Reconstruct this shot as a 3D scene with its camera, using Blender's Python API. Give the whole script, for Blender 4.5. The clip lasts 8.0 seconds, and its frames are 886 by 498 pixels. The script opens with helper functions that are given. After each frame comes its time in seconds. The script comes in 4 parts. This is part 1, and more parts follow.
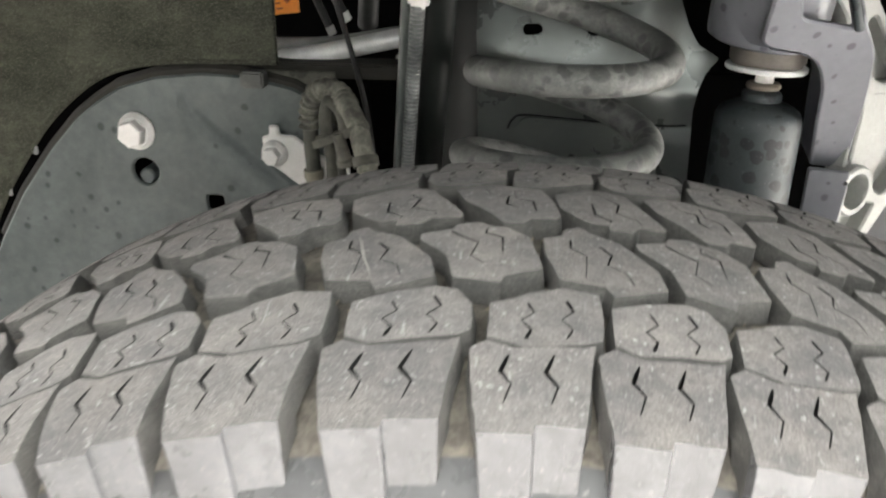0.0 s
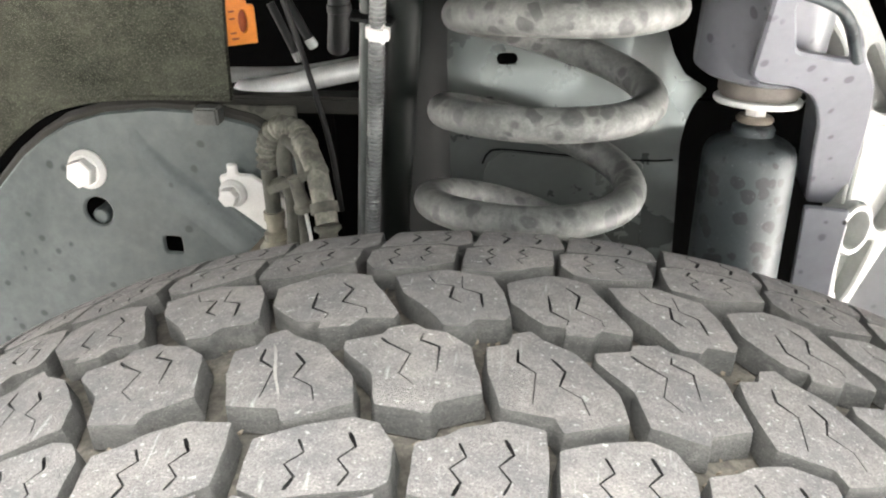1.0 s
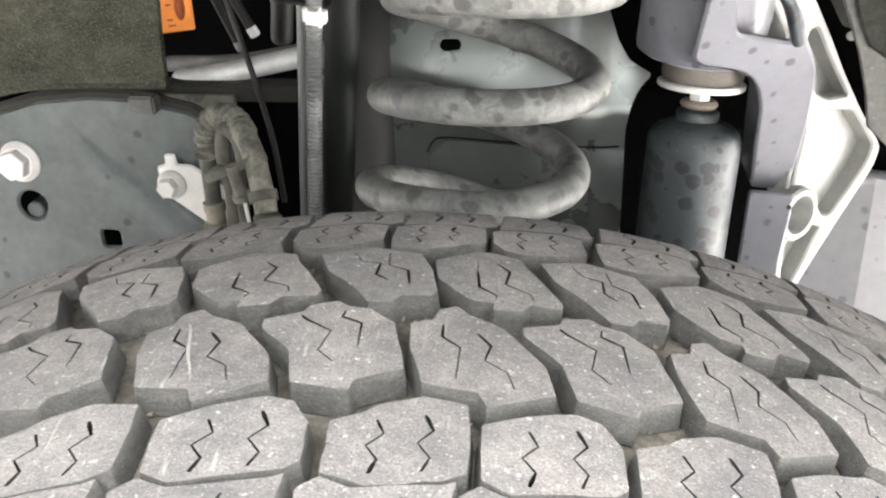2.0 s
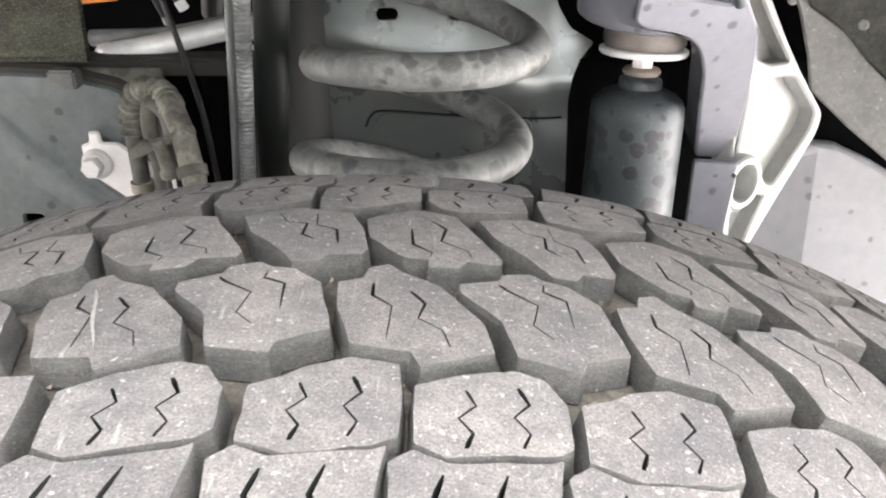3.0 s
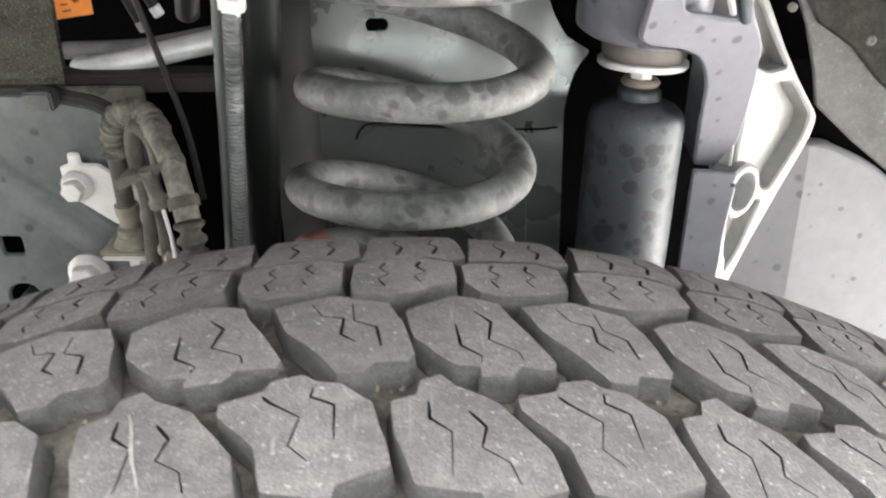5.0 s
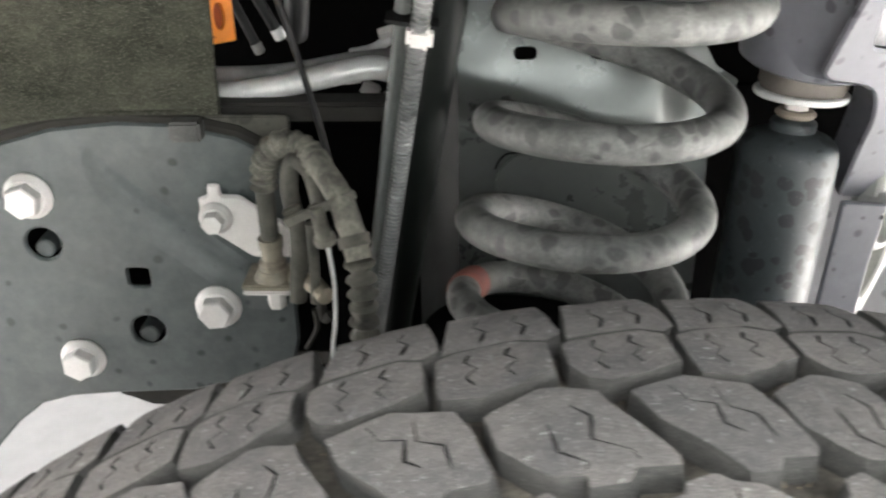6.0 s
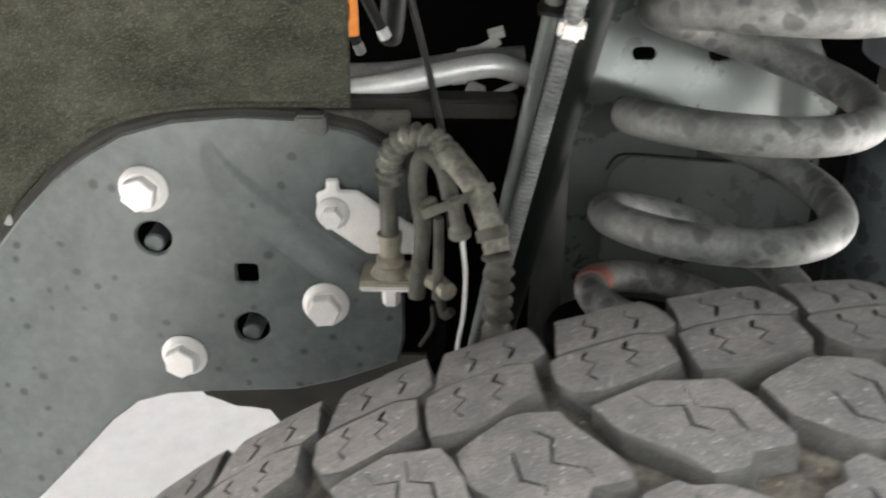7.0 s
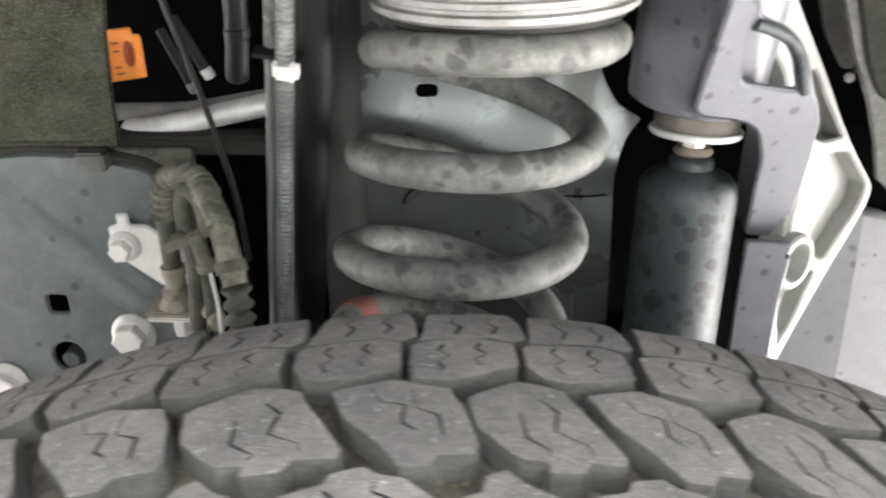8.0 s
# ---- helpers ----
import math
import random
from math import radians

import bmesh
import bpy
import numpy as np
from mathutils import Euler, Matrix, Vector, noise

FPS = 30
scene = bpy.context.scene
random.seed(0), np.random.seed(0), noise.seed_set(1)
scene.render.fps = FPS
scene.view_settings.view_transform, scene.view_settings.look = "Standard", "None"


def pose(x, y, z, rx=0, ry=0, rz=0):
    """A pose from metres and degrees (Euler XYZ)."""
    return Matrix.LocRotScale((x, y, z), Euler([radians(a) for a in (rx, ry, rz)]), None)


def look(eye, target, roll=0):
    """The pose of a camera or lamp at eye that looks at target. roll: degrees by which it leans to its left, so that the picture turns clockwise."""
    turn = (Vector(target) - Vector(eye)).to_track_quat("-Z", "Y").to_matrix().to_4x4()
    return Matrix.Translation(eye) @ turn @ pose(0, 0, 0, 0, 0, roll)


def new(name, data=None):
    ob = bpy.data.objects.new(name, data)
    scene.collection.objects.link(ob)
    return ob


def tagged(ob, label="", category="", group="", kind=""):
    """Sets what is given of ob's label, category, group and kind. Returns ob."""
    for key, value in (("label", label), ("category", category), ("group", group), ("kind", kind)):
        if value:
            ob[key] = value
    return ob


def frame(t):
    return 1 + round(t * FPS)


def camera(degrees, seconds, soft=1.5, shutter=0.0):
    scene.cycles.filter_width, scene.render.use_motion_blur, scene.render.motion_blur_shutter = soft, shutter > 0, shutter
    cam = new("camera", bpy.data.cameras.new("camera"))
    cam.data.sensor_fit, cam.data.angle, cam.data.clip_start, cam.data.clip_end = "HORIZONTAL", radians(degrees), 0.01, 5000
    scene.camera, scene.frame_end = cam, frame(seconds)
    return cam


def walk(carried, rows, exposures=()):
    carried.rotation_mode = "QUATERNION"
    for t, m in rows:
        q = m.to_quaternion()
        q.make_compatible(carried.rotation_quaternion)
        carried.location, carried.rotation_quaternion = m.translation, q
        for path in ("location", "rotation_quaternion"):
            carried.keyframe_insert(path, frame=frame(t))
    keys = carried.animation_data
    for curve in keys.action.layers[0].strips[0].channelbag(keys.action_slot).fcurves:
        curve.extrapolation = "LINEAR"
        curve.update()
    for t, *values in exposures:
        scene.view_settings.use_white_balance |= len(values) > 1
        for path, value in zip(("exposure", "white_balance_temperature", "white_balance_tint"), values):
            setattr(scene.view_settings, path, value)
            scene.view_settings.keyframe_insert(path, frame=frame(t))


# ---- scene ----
cam = camera(51.0, 8.0, soft=2.1, shutter=0.35)
PATH = [
    (0, (0.017, -0.326, 0.97), (-0.368, 1.45, 0.136), -1.6),
    (0.2, (0.022, -0.296, 0.973), (-0.368, 1.476, 0.133), -1.8),
    (0.5, (0.026, -0.272, 0.975), (-0.368, 1.5, 0.137), -1.9),
    (1, (0.028, -0.266, 0.98), (-0.361, 1.508, 0.143), -2.2),
    (1.5, (0.035, -0.265, 0.975), (-0.338, 1.514, 0.14), -2.2),
    (1.7, (0.036, -0.262, 0.972), (-0.312, 1.523, 0.139), -2.1),
    (2.8, (0.041, -0.250, 0.954), (-0.176, 1.547, 0.102), -1.4),
    (3, (0.04, -0.245, 0.95), (-0.158, 1.552, 0.094), -1.6),
    (3.5, (0.04, -0.233, 0.947), (-0.115, 1.56, 0.075), -1.7),
    (4, (0.04, -0.226, 0.947), (-0.097, 1.552, 0.041), -1.9),
    (4.2, (0.039, -0.223, 0.947), (-0.089, 1.552, 0.033), -1.8),
    (5.3, (0.000, -0.212, 0.993), (-0.112, 1.545, 0.044), -1.7),
    (5.5, (-0.013, -0.206, 0.997), (-0.126, 1.548, 0.043), -1.7),
    (5.8, (-0.056, -0.195, 0.993), (-0.145, 1.560, 0.038), -1.2),
    (6, (-0.093, -0.197, 0.993), (-0.159, 1.567, 0.052), -0.9),
    (6.2, (-0.115, -0.193, 0.991), (-0.193, 1.569, 0.048), -0.9),
    (6.5, (-0.165, -0.199, 0.981), (-0.211, 1.581, 0.071), -0.5),
    (6.8, (-0.182, -0.206, 0.974), (-0.237, 1.582, 0.079), 0.0),
    (7, (-0.169, -0.205, 0.977), (-0.223, 1.585, 0.085), 0.1),
    (7.2, (-0.139, -0.203, 0.985), (-0.226, 1.582, 0.087), -0.2),
    (7.5, (-0.085, -0.207, 0.985), (-0.22, 1.584, 0.105), -0.9),
    (7.8, (-0.029, -0.206, 0.985), (-0.199, 1.596, 0.133), -1.2),
    (8, (0.005, -0.206, 0.983), (-0.178, 1.603, 0.149), -1.6),
]
EXPOSURE = 4.0
walk(cam, [(t, look(eye, target, roll)) for t, eye, target, roll in PATH],
     [(t, EXPOSURE + e, kelvin, tint) for t, e, kelvin, tint in ((0, -0.3, 6650, 4), (0.4, 0.3, 6650, 5), (1, 0.56, 6600, 5.5), (2.9, 0.61, 6500, 10), (3.5, 0.58, 6450, 11),
      (4.2, 0.57, 6450, 10), (5.4, 0.34, 6450, 5), (6.2, 0.26, 6500, 6), (7.2, 0.3, 6500, 6), (8, 0.44, 6450, 7))])

# ---- light ----
SUN_UP, SUN_TURN = 48.0, 136.0  # the sun stands high behind the vehicle and to the right; its turn is counted from straight out of the wheel opening, degrees
world = bpy.data.worlds.new("sky")
scene.world = world
world.use_nodes = True
wn = world.node_tree
sky = wn.nodes.new("ShaderNodeTexSky")
sky.sky_type = "NISHITA"
sky.sun_disc = False
sky.sun_elevation = radians(SUN_UP)
sky.sun_rotation = radians(180 - SUN_TURN)
sky.dust_density = 4.0
tone = wn.nodes.new("ShaderNodeHueSaturation")
tone.inputs["Saturation"].default_value = 0.02
wn.links.new(sky.outputs[0], tone.inputs["Color"])
wn.links.new(tone.outputs[0], wn.nodes["Background"].inputs[0])
wn.nodes["Background"].inputs[1].default_value = 0.11
lamp = bpy.data.lights.new("sun", "SUN")
lamp.energy, lamp.angle, lamp.color = 5.0, radians(1), (1.0, 0.975, 0.935)
sun = new("sun", lamp)
sun.matrix_world = look((2.0, -3.0, 3.0), (2.0 - math.sin(radians(SUN_TURN)), -3.0 + math.cos(radians(SUN_TURN)), 3.0 - math.tan(radians(SUN_UP))))


# ---- materials ----
def material(name, colour, rough=0.6, metal=0.0, second=None, scale=40.0, amount=0.5, spots=None, spot_scale=60.0,
             spot_size=0.28, bump=0.15, bump_scale=400.0, fleck=None, fleck_amount=0.5, fleck_scale=330.0, spec=0.5, stretch=None, vary=0.0, grain=0.0, spot_soft=0.07, speck=0.0, scuff=None, scuff_from=0.68, scuff_scale=520.0):
    """A worn surface: two noises between two colours, dark drip marks, pale flecks, fine relief."""
    m = bpy.data.materials.new(name)
    m.use_nodes = True
    t = m.node_tree
    L, N = t.links.new, t.nodes.new
    p = t.nodes["Principled BSDF"]
    co = N("ShaderNodeTexCoord").outputs["Object"]
    if stretch:
        mp = N("ShaderNodeMapping")
        mp.inputs["Scale"].default_value = stretch
        L(co, mp.inputs[0])
        co = mp.outputs[0]
    rnd = N("ShaderNodeObjectInfo").outputs["Random"]
    mul = N("ShaderNodeMath")
    mul.operation = "MULTIPLY"
    mul.inputs[1].default_value = 7.0
    L(rnd, mul.inputs[0])
    add = N("ShaderNodeVectorMath")
    L(co, add.inputs[0])
    L(mul.outputs[0], add.inputs[1])
    co = add.outputs[0]

    def noise_tex(sc, detail=6.0, rgh=0.6):
        n = N("ShaderNodeTexNoise")
        n.inputs["Scale"].default_value, n.inputs["Detail"].default_value, n.inputs["Roughness"].default_value = sc, detail, rgh
        L(co, n.inputs["Vector"])
        return n.outputs["Fac"]

    def ramp(fac, a, b, ca=0.0, cb=1.0):
        r = N("ShaderNodeMapRange")
        r.inputs[1].default_value, r.inputs[2].default_value = a, b
        r.inputs[3].default_value, r.inputs[4].default_value = ca, cb
        L(fac, r.inputs[0])
        return r.outputs[0]

    def mix(fac, a, b):
        x = N("ShaderNodeMix")
        x.data_type = "RGBA"
        L(fac, x.inputs["Factor"])
        for socket, v in ((x.inputs[6], a), (x.inputs[7], b)):
            if isinstance(v, tuple):
                socket.default_value = (*v, 1)
            else:
                L(v, socket)
        return x.outputs[2]

    second = second or tuple(c * 0.7 for c in colour)
    col = mix(ramp(noise_tex(scale), 0.5 - 0.3 * amount - 0.05, 0.5 + 0.35 * amount + 0.05), second, colour)
    fine = noise_tex(scale * 9, 4.0)
    col = mix(ramp(fine, 0.3, 0.75, 0.0, 0.3), col, tuple(min(1, c * 1.35) for c in colour))
    if grain:
        col = mix(ramp(noise_tex(scale * 3.7, 8.0, 0.75), 0.40, 0.58, grain, 0.0), col, tuple(c * 0.8 for c in second))
    if spots:
        v = N("ShaderNodeTexVoronoi")
        v.inputs["Scale"].default_value = spot_scale
        wob = N("ShaderNodeVectorMath")
        wob.operation = "MULTIPLY_ADD"
        wn_ = N("ShaderNodeTexNoise")
        wn_.inputs["Scale"].default_value = spot_scale * 0.9
        L(co, wn_.inputs["Vector"])
        L(wn_.outputs["Color"], wob.inputs[0])
        wob.inputs[1].default_value = (0.006, 0.006, 0.006)
        L(co, wob.inputs[2])
        L(wob.outputs[0], v.inputs["Vector"])
        size = N("ShaderNodeMath")
        size.operation = "MULTIPLY"
        L(v.outputs["Color"], size.inputs[0])
        size.inputs[1].default_value = spot_size * 2
        less = N("ShaderNodeMath")
        less.operation = "SUBTRACT"
        L(size.outputs[0], less.inputs[0])
        L(v.outputs["Distance"], less.inputs[1])
        col = mix(ramp(less.outputs[0], -0.02, spot_soft, 0.0, 0.72), col, spots)
    if fleck:
        v2 = N("ShaderNodeTexNoise")
        v2.inputs["Scale"].default_value, v2.inputs["Detail"].default_value = fleck_scale, 2.0
        L(co, v2.inputs["Vector"])
        col = mix(ramp(v2.outputs["Fac"], 0.66, 0.72, 0.0, fleck_amount), col, fleck)
    if speck:
        col = mix(ramp(noise_tex(1500, 3.0, 0.7), 0.38, 0.56, speck, 0.0), col, tuple(c * 0.55 for c in second))
        col = mix(ramp(noise_tex(1250, 2.0, 0.6), 0.60, 0.74, 0.0, speck), col, tuple(min(1, c * 1.9) for c in colour))
    if scuff:
        turn = N("ShaderNodeMapping")
        turn.inputs["Rotation"].default_value, turn.inputs["Scale"].default_value = (0.3, 0.2, 0.7), (1.0, 0.07, 1.0)
        L(co, turn.inputs[0])
        sn = N("ShaderNodeTexNoise")
        sn.inputs["Scale"].default_value, sn.inputs["Detail"].default_value = scuff_scale, 2.0
        L(turn.outputs[0], sn.inputs["Vector"])
        col = mix(ramp(sn.outputs["Fac"], scuff_from, scuff_from + 0.08, 0.0, 0.5), col, scuff)
    if vary:
        hv = N("ShaderNodeHueSaturation")
        L(ramp(rnd, 0.0, 1.0, 1 - vary, 1 + vary), hv.inputs["Value"])
        L(col, hv.inputs["Color"])
        col = hv.outputs[0]
    L(col, p.inputs["Base Color"])
    L(ramp(noise_tex(scale * 2), 0.3, 0.7, max(0.05, rough - 0.1), min(1.0, rough + 0.1)), p.inputs["Roughness"])
    p.inputs["Metallic"].default_value = metal
    p.inputs["Specular IOR Level"].default_value = spec
    if bump:
        b = N("ShaderNodeBump")
        b.inputs["Strength"].default_value, b.inputs["Distance"].default_value = bump, 0.002
        hgt = N("ShaderNodeMath")
        L(noise_tex(bump_scale, 5.0, 0.7), hgt.inputs[0])
        L(noise_tex(scale * 1.5, 3.0), hgt.inputs[1])
        L(hgt.outputs[0], b.inputs["Height"])
        L(b.outputs[0], p.inputs["Normal"])
    return m


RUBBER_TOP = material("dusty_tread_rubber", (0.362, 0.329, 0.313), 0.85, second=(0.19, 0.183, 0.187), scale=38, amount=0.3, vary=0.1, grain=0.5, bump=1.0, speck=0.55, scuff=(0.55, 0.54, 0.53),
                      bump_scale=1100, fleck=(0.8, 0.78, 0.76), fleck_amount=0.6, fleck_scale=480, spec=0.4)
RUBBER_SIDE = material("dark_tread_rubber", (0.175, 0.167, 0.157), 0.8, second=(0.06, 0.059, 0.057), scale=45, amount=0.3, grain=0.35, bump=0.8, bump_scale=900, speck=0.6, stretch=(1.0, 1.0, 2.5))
GROOVE = material("dirty_groove_rubber", (0.23, 0.205, 0.172), 0.9, second=(0.06, 0.054, 0.047), scale=55, amount=0.25, grain=0.7, bump=0.3)
SIDEWALL = material("sidewall_rubber", (0.07, 0.07, 0.072), 0.3, second=(0.045, 0.045, 0.047), scale=25, bump=0.05, fleck=(0.35, 0.34, 0.33), fleck_amount=0.3)
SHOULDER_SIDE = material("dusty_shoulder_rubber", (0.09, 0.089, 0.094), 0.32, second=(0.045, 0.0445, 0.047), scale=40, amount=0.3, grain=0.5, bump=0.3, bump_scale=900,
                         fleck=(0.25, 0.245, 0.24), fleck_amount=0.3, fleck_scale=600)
CHALK = material("pale_dust_scuff", (0.36, 0.335, 0.32), 0.9, second=(0.2, 0.19, 0.18), scale=300, bump=0.2)
CRUMB = material("dry_soil", (0.3, 0.25, 0.19), 0.95, second=(0.16, 0.13, 0.1), scale=200, bump=0.3)
SLOT = material("sipe_rubber", (0.012, 0.012, 0.012), 0.9, bump=0)
COIL = material("grey_coil_paint", (0.205, 0.204, 0.197), 0.5, second=(0.085, 0.089, 0.084), scale=55, amount=0.25, spots=(0.04, 0.042, 0.04),
                spot_scale=92, spot_size=0.38, spot_soft=0.14, grain=0.5, speck=0.2, bump=0.12, bump_scale=500, spec=0.35)
RED = material("faded_red_paint", (0.3, 0.085, 0.062), 0.6, second=(0.1, 0.05, 0.042), scale=90, bump=0.1)
PLATE = material("slate_grey_steel_paint", (0.092, 0.1055, 0.1055), 0.45, second=(0.051, 0.0595, 0.0585), scale=16, amount=0.3, grain=0.4,
                 spots=(0.01, 0.012, 0.012), spot_scale=56, spot_size=0.13, bump=0.05, bump_scale=600)
RAIL = material("grey_green_rail_paint", (0.114, 0.123, 0.117), 0.31, metal=0.5, second=(0.1, 0.109, 0.103), scale=14, amount=1.0, bump=0.05, bump_scale=500, spec=1.0)
TOWER = material("lavender_grey_primer", (0.13, 0.132, 0.148), 0.4, second=(0.1, 0.102, 0.114), scale=14, spots=(0.028, 0.029, 0.034), spot_scale=75,
                 spot_size=0.185, bump=0.05, bump_scale=500)
SHOCK = material("blue_grey_shock_paint", (0.042, 0.05, 0.053), 0.5, second=(0.024, 0.03, 0.032), scale=30, amount=0.4, spots=(0.005, 0.006, 0.0075),
                 spot_scale=100, spot_size=0.36, spot_soft=0.06, fleck=(0.16, 0.17, 0.18), fleck_amount=0.3, fleck_scale=500, bump=0.06, spec=0.4)
MOUNT = material("dull_pale_casting", (0.27, 0.267, 0.262), 0.45, second=(0.14, 0.138, 0.134), scale=50, amount=0.3, bump=0.1)
ALU = material("bare_cast_aluminium", (0.33, 0.332, 0.315), 0.45, metal=0.15, second=(0.26, 0.262, 0.247), scale=30, bump=0.3, bump_scale=1100, grain=0.2)
PIPE = material("satin_aluminium_pipe", (0.88, 0.877, 0.87), 0.4, metal=0.3, second=(0.5, 0.496, 0.49), scale=40, bump=0.03)
ZINC = material("zinc_plated_steel", (0.72, 0.692, 0.675), 0.42, metal=0.1, second=(0.6, 0.575, 0.55), scale=80, bump=0.06)
RUST = material("rusty_steel", (0.2, 0.175, 0.145), 0.7, second=(0.1, 0.078, 0.06), scale=90, amount=0.9, bump=0.3)
BUSH = material("weathered_bushing", (0.16, 0.143, 0.125), 0.7, second=(0.09, 0.08, 0.07), scale=60, bump=0.2)
FELT = material("fuzzy_liner_felt", (0.072, 0.0735, 0.056), 0.95, second=(0.022, 0.0235, 0.018), scale=24, amount=0.3, grain=0.55, bump=1.0, bump_scale=420, speck=0.35, scuff=(0.165, 0.162, 0.13), scuff_from=0.56, scuff_scale=1500.0,
                fleck=(0.15, 0.145, 0.115), fleck_amount=0.15, fleck_scale=700, spec=0.1, stretch=(0.6, 0.8, 1.0))
FELT_GREY = material("grey_liner_felt", (0.052, 0.053, 0.046), 0.95, second=(0.02, 0.0205, 0.018), scale=30, amount=0.3, grain=0.5, bump=1.0, bump_scale=420, speck=0.3, spec=0.1)
LINER_GREY = material("smooth_liner_plastic", (0.13, 0.13, 0.124), 0.8, second=(0.08, 0.08, 0.076), scale=40, amount=0.35, grain=0.5, bump=0.5, bump_scale=500, fleck=(0.3, 0.3, 0.28), fleck_amount=0.3, fleck_scale=500, spec=0.3)
HOSE = material("dusty_rubber_hose", (0.1, 0.097, 0.079), 0.8, second=(0.022, 0.022, 0.0185), scale=60, amount=0.3, bump=0.25)
BLACK = material("black_plastic", (0.007, 0.0075, 0.0075), 0.6, bump=0.1, spec=0.3)
CABLE = material("black_cable_sheath", (0.01, 0.01, 0.01), 0.5, bump=0.05, spec=0.3)
# near-black steel: shade under the vehicle is put into its colour
DARK = material("shade_black_steel", (0.003, 0.003, 0.003), 0.95, bump=0.1, spec=0.05)
# grime on arm and rail; also the shade painted on the turned edge
GRIME_SHADE = material("grimy_shaded_steel", (0.026, 0.024, 0.019), 0.85, second=(0.01, 0.0095, 0.008), scale=40, amount=0.3, bump=0.3)
FRAME_DIRT = material("dirt_streaked_frame_paint", (0.085, 0.084, 0.068), 0.75, second=(0.04, 0.038, 0.03), scale=30, amount=0.4, grain=0.5, spots=(0.018, 0.017, 0.013), spot_scale=85, spot_size=0.25, bump=0.2)
CONDUIT = material("dusty_grey_loom", (0.17, 0.174, 0.17), 0.35, second=(0.07, 0.073, 0.071), scale=60, amount=0.3, bump=0.1)
PLUG = material("dull_grey_plastic", (0.15, 0.142, 0.117), 0.7, second=(0.045, 0.043, 0.036), scale=80, amount=0.3, bump=0.1)
DUSTY = material("dust_caked_hose", (0.23, 0.22, 0.182), 0.85, second=(0.05, 0.049, 0.041), scale=75, amount=0.25, grain=0.5, bump=0.35)
# shade in the corner left of the rail, put into a near-black paint
SHADED_PAINT = material("shade_dark_paint", (0.006, 0.0078, 0.007), 0.5, second=(0.003, 0.004, 0.0036), spec=0.25, scale=20, amount=0.4, bump=0.05)
CHANNEL = material("grey_green_channel_paint", (0.11, 0.118, 0.113), 0.32, second=(0.05, 0.055, 0.052), scale=25, bump=0.06)
ORANGE = material("orange_plastic", (0.8, 0.25, 0.018), 0.5, second=(0.65, 0.19, 0.014), scale=30, bump=0.04)
ORANGE_DARK = material("embossed_orange_mark", (0.3, 0.06, 0.006), 0.6, bump=0)
WHITE = material("white_plastic", (0.62, 0.62, 0.61), 0.5, second=(0.5, 0.5, 0.485), bump=0.05)
BRASS = material("dull_brass_fitting", (0.33, 0.3, 0.235), 0.5, metal=0.3, second=(0.1, 0.09, 0.07), scale=70, bump=0.15)
SPOTPANEL = material("pale_grey_panel_paint", (0.21, 0.208, 0.22), 0.55, second=(0.165, 0.164, 0.173), scale=9, spots=(0.08, 0.08, 0.087), spot_scale=58,
                     spot_size=0.17, bump=0.04)
# kept dark so that the added side wall returns little light
SIDE_BLOCKER = material("dark_blocker_surface", (0.06, 0.058, 0.055), 0.9, second=(0.04, 0.039, 0.037), scale=3, bump=0.2)
FLOOR = material("pale_concrete", (0.65, 0.613, 0.613), 0.8, second=(0.56, 0.527, 0.527), scale=3, bump=0.1)
# almost no albedo: the shade of the hollows is put into this colour
SHELL = material("shade_black_shell", (0.0018, 0.0018, 0.0018), 0.95, bump=0.1, spec=0.03)


# ---- building helpers ----
def link(name, bm, mat, parent=None, smooth=True, angle=35):
    me = bpy.data.meshes.new(name)
    bmesh.ops.recalc_face_normals(bm, faces=bm.faces[:])
    bm.to_mesh(me)
    bm.free()
    for mm in (mat if isinstance(mat, (list, tuple)) else [mat]):
        me.materials.append(mm)
    if smooth:
        me.polygons.foreach_set("use_smooth", [True] * len(me.polygons))
        me.set_sharp_from_angle(angle=radians(angle))
    ob = new(name, me)
    if parent:
        ob.parent = parent
    return ob


def part(name, bm, mat, parent, label="", smooth=True):
    ob = link(name, bm, mat, parent, smooth)
    if label:
        ob["label"] = label
    return ob


def thing(name, label, category, at=(0, 0, 0), group="", kind=""):
    ob = new(name)
    ob.empty_display_size = 0.02
    return tagged(ob, label, category, group, kind)


def curve_points(pts, n=10):
    """Catmull-Rom through points."""
    P = [Vector(p) for p in pts]
    P = [P[0] * 2 - P[1]] + P + [P[-1] * 2 - P[-2]]
    out = []
    for i in range(1, len(P) - 2):
        a, b, c, d = P[i - 1:i + 3]
        for k in range(n):
            t = k / n
            out.append(0.5 * (2 * b + (c - a) * t + (2 * a - 5 * b + 4 * c - d) * t * t + (3 * b - a - 3 * c + d) * t ** 3))
    out.append(P[-2])
    return out


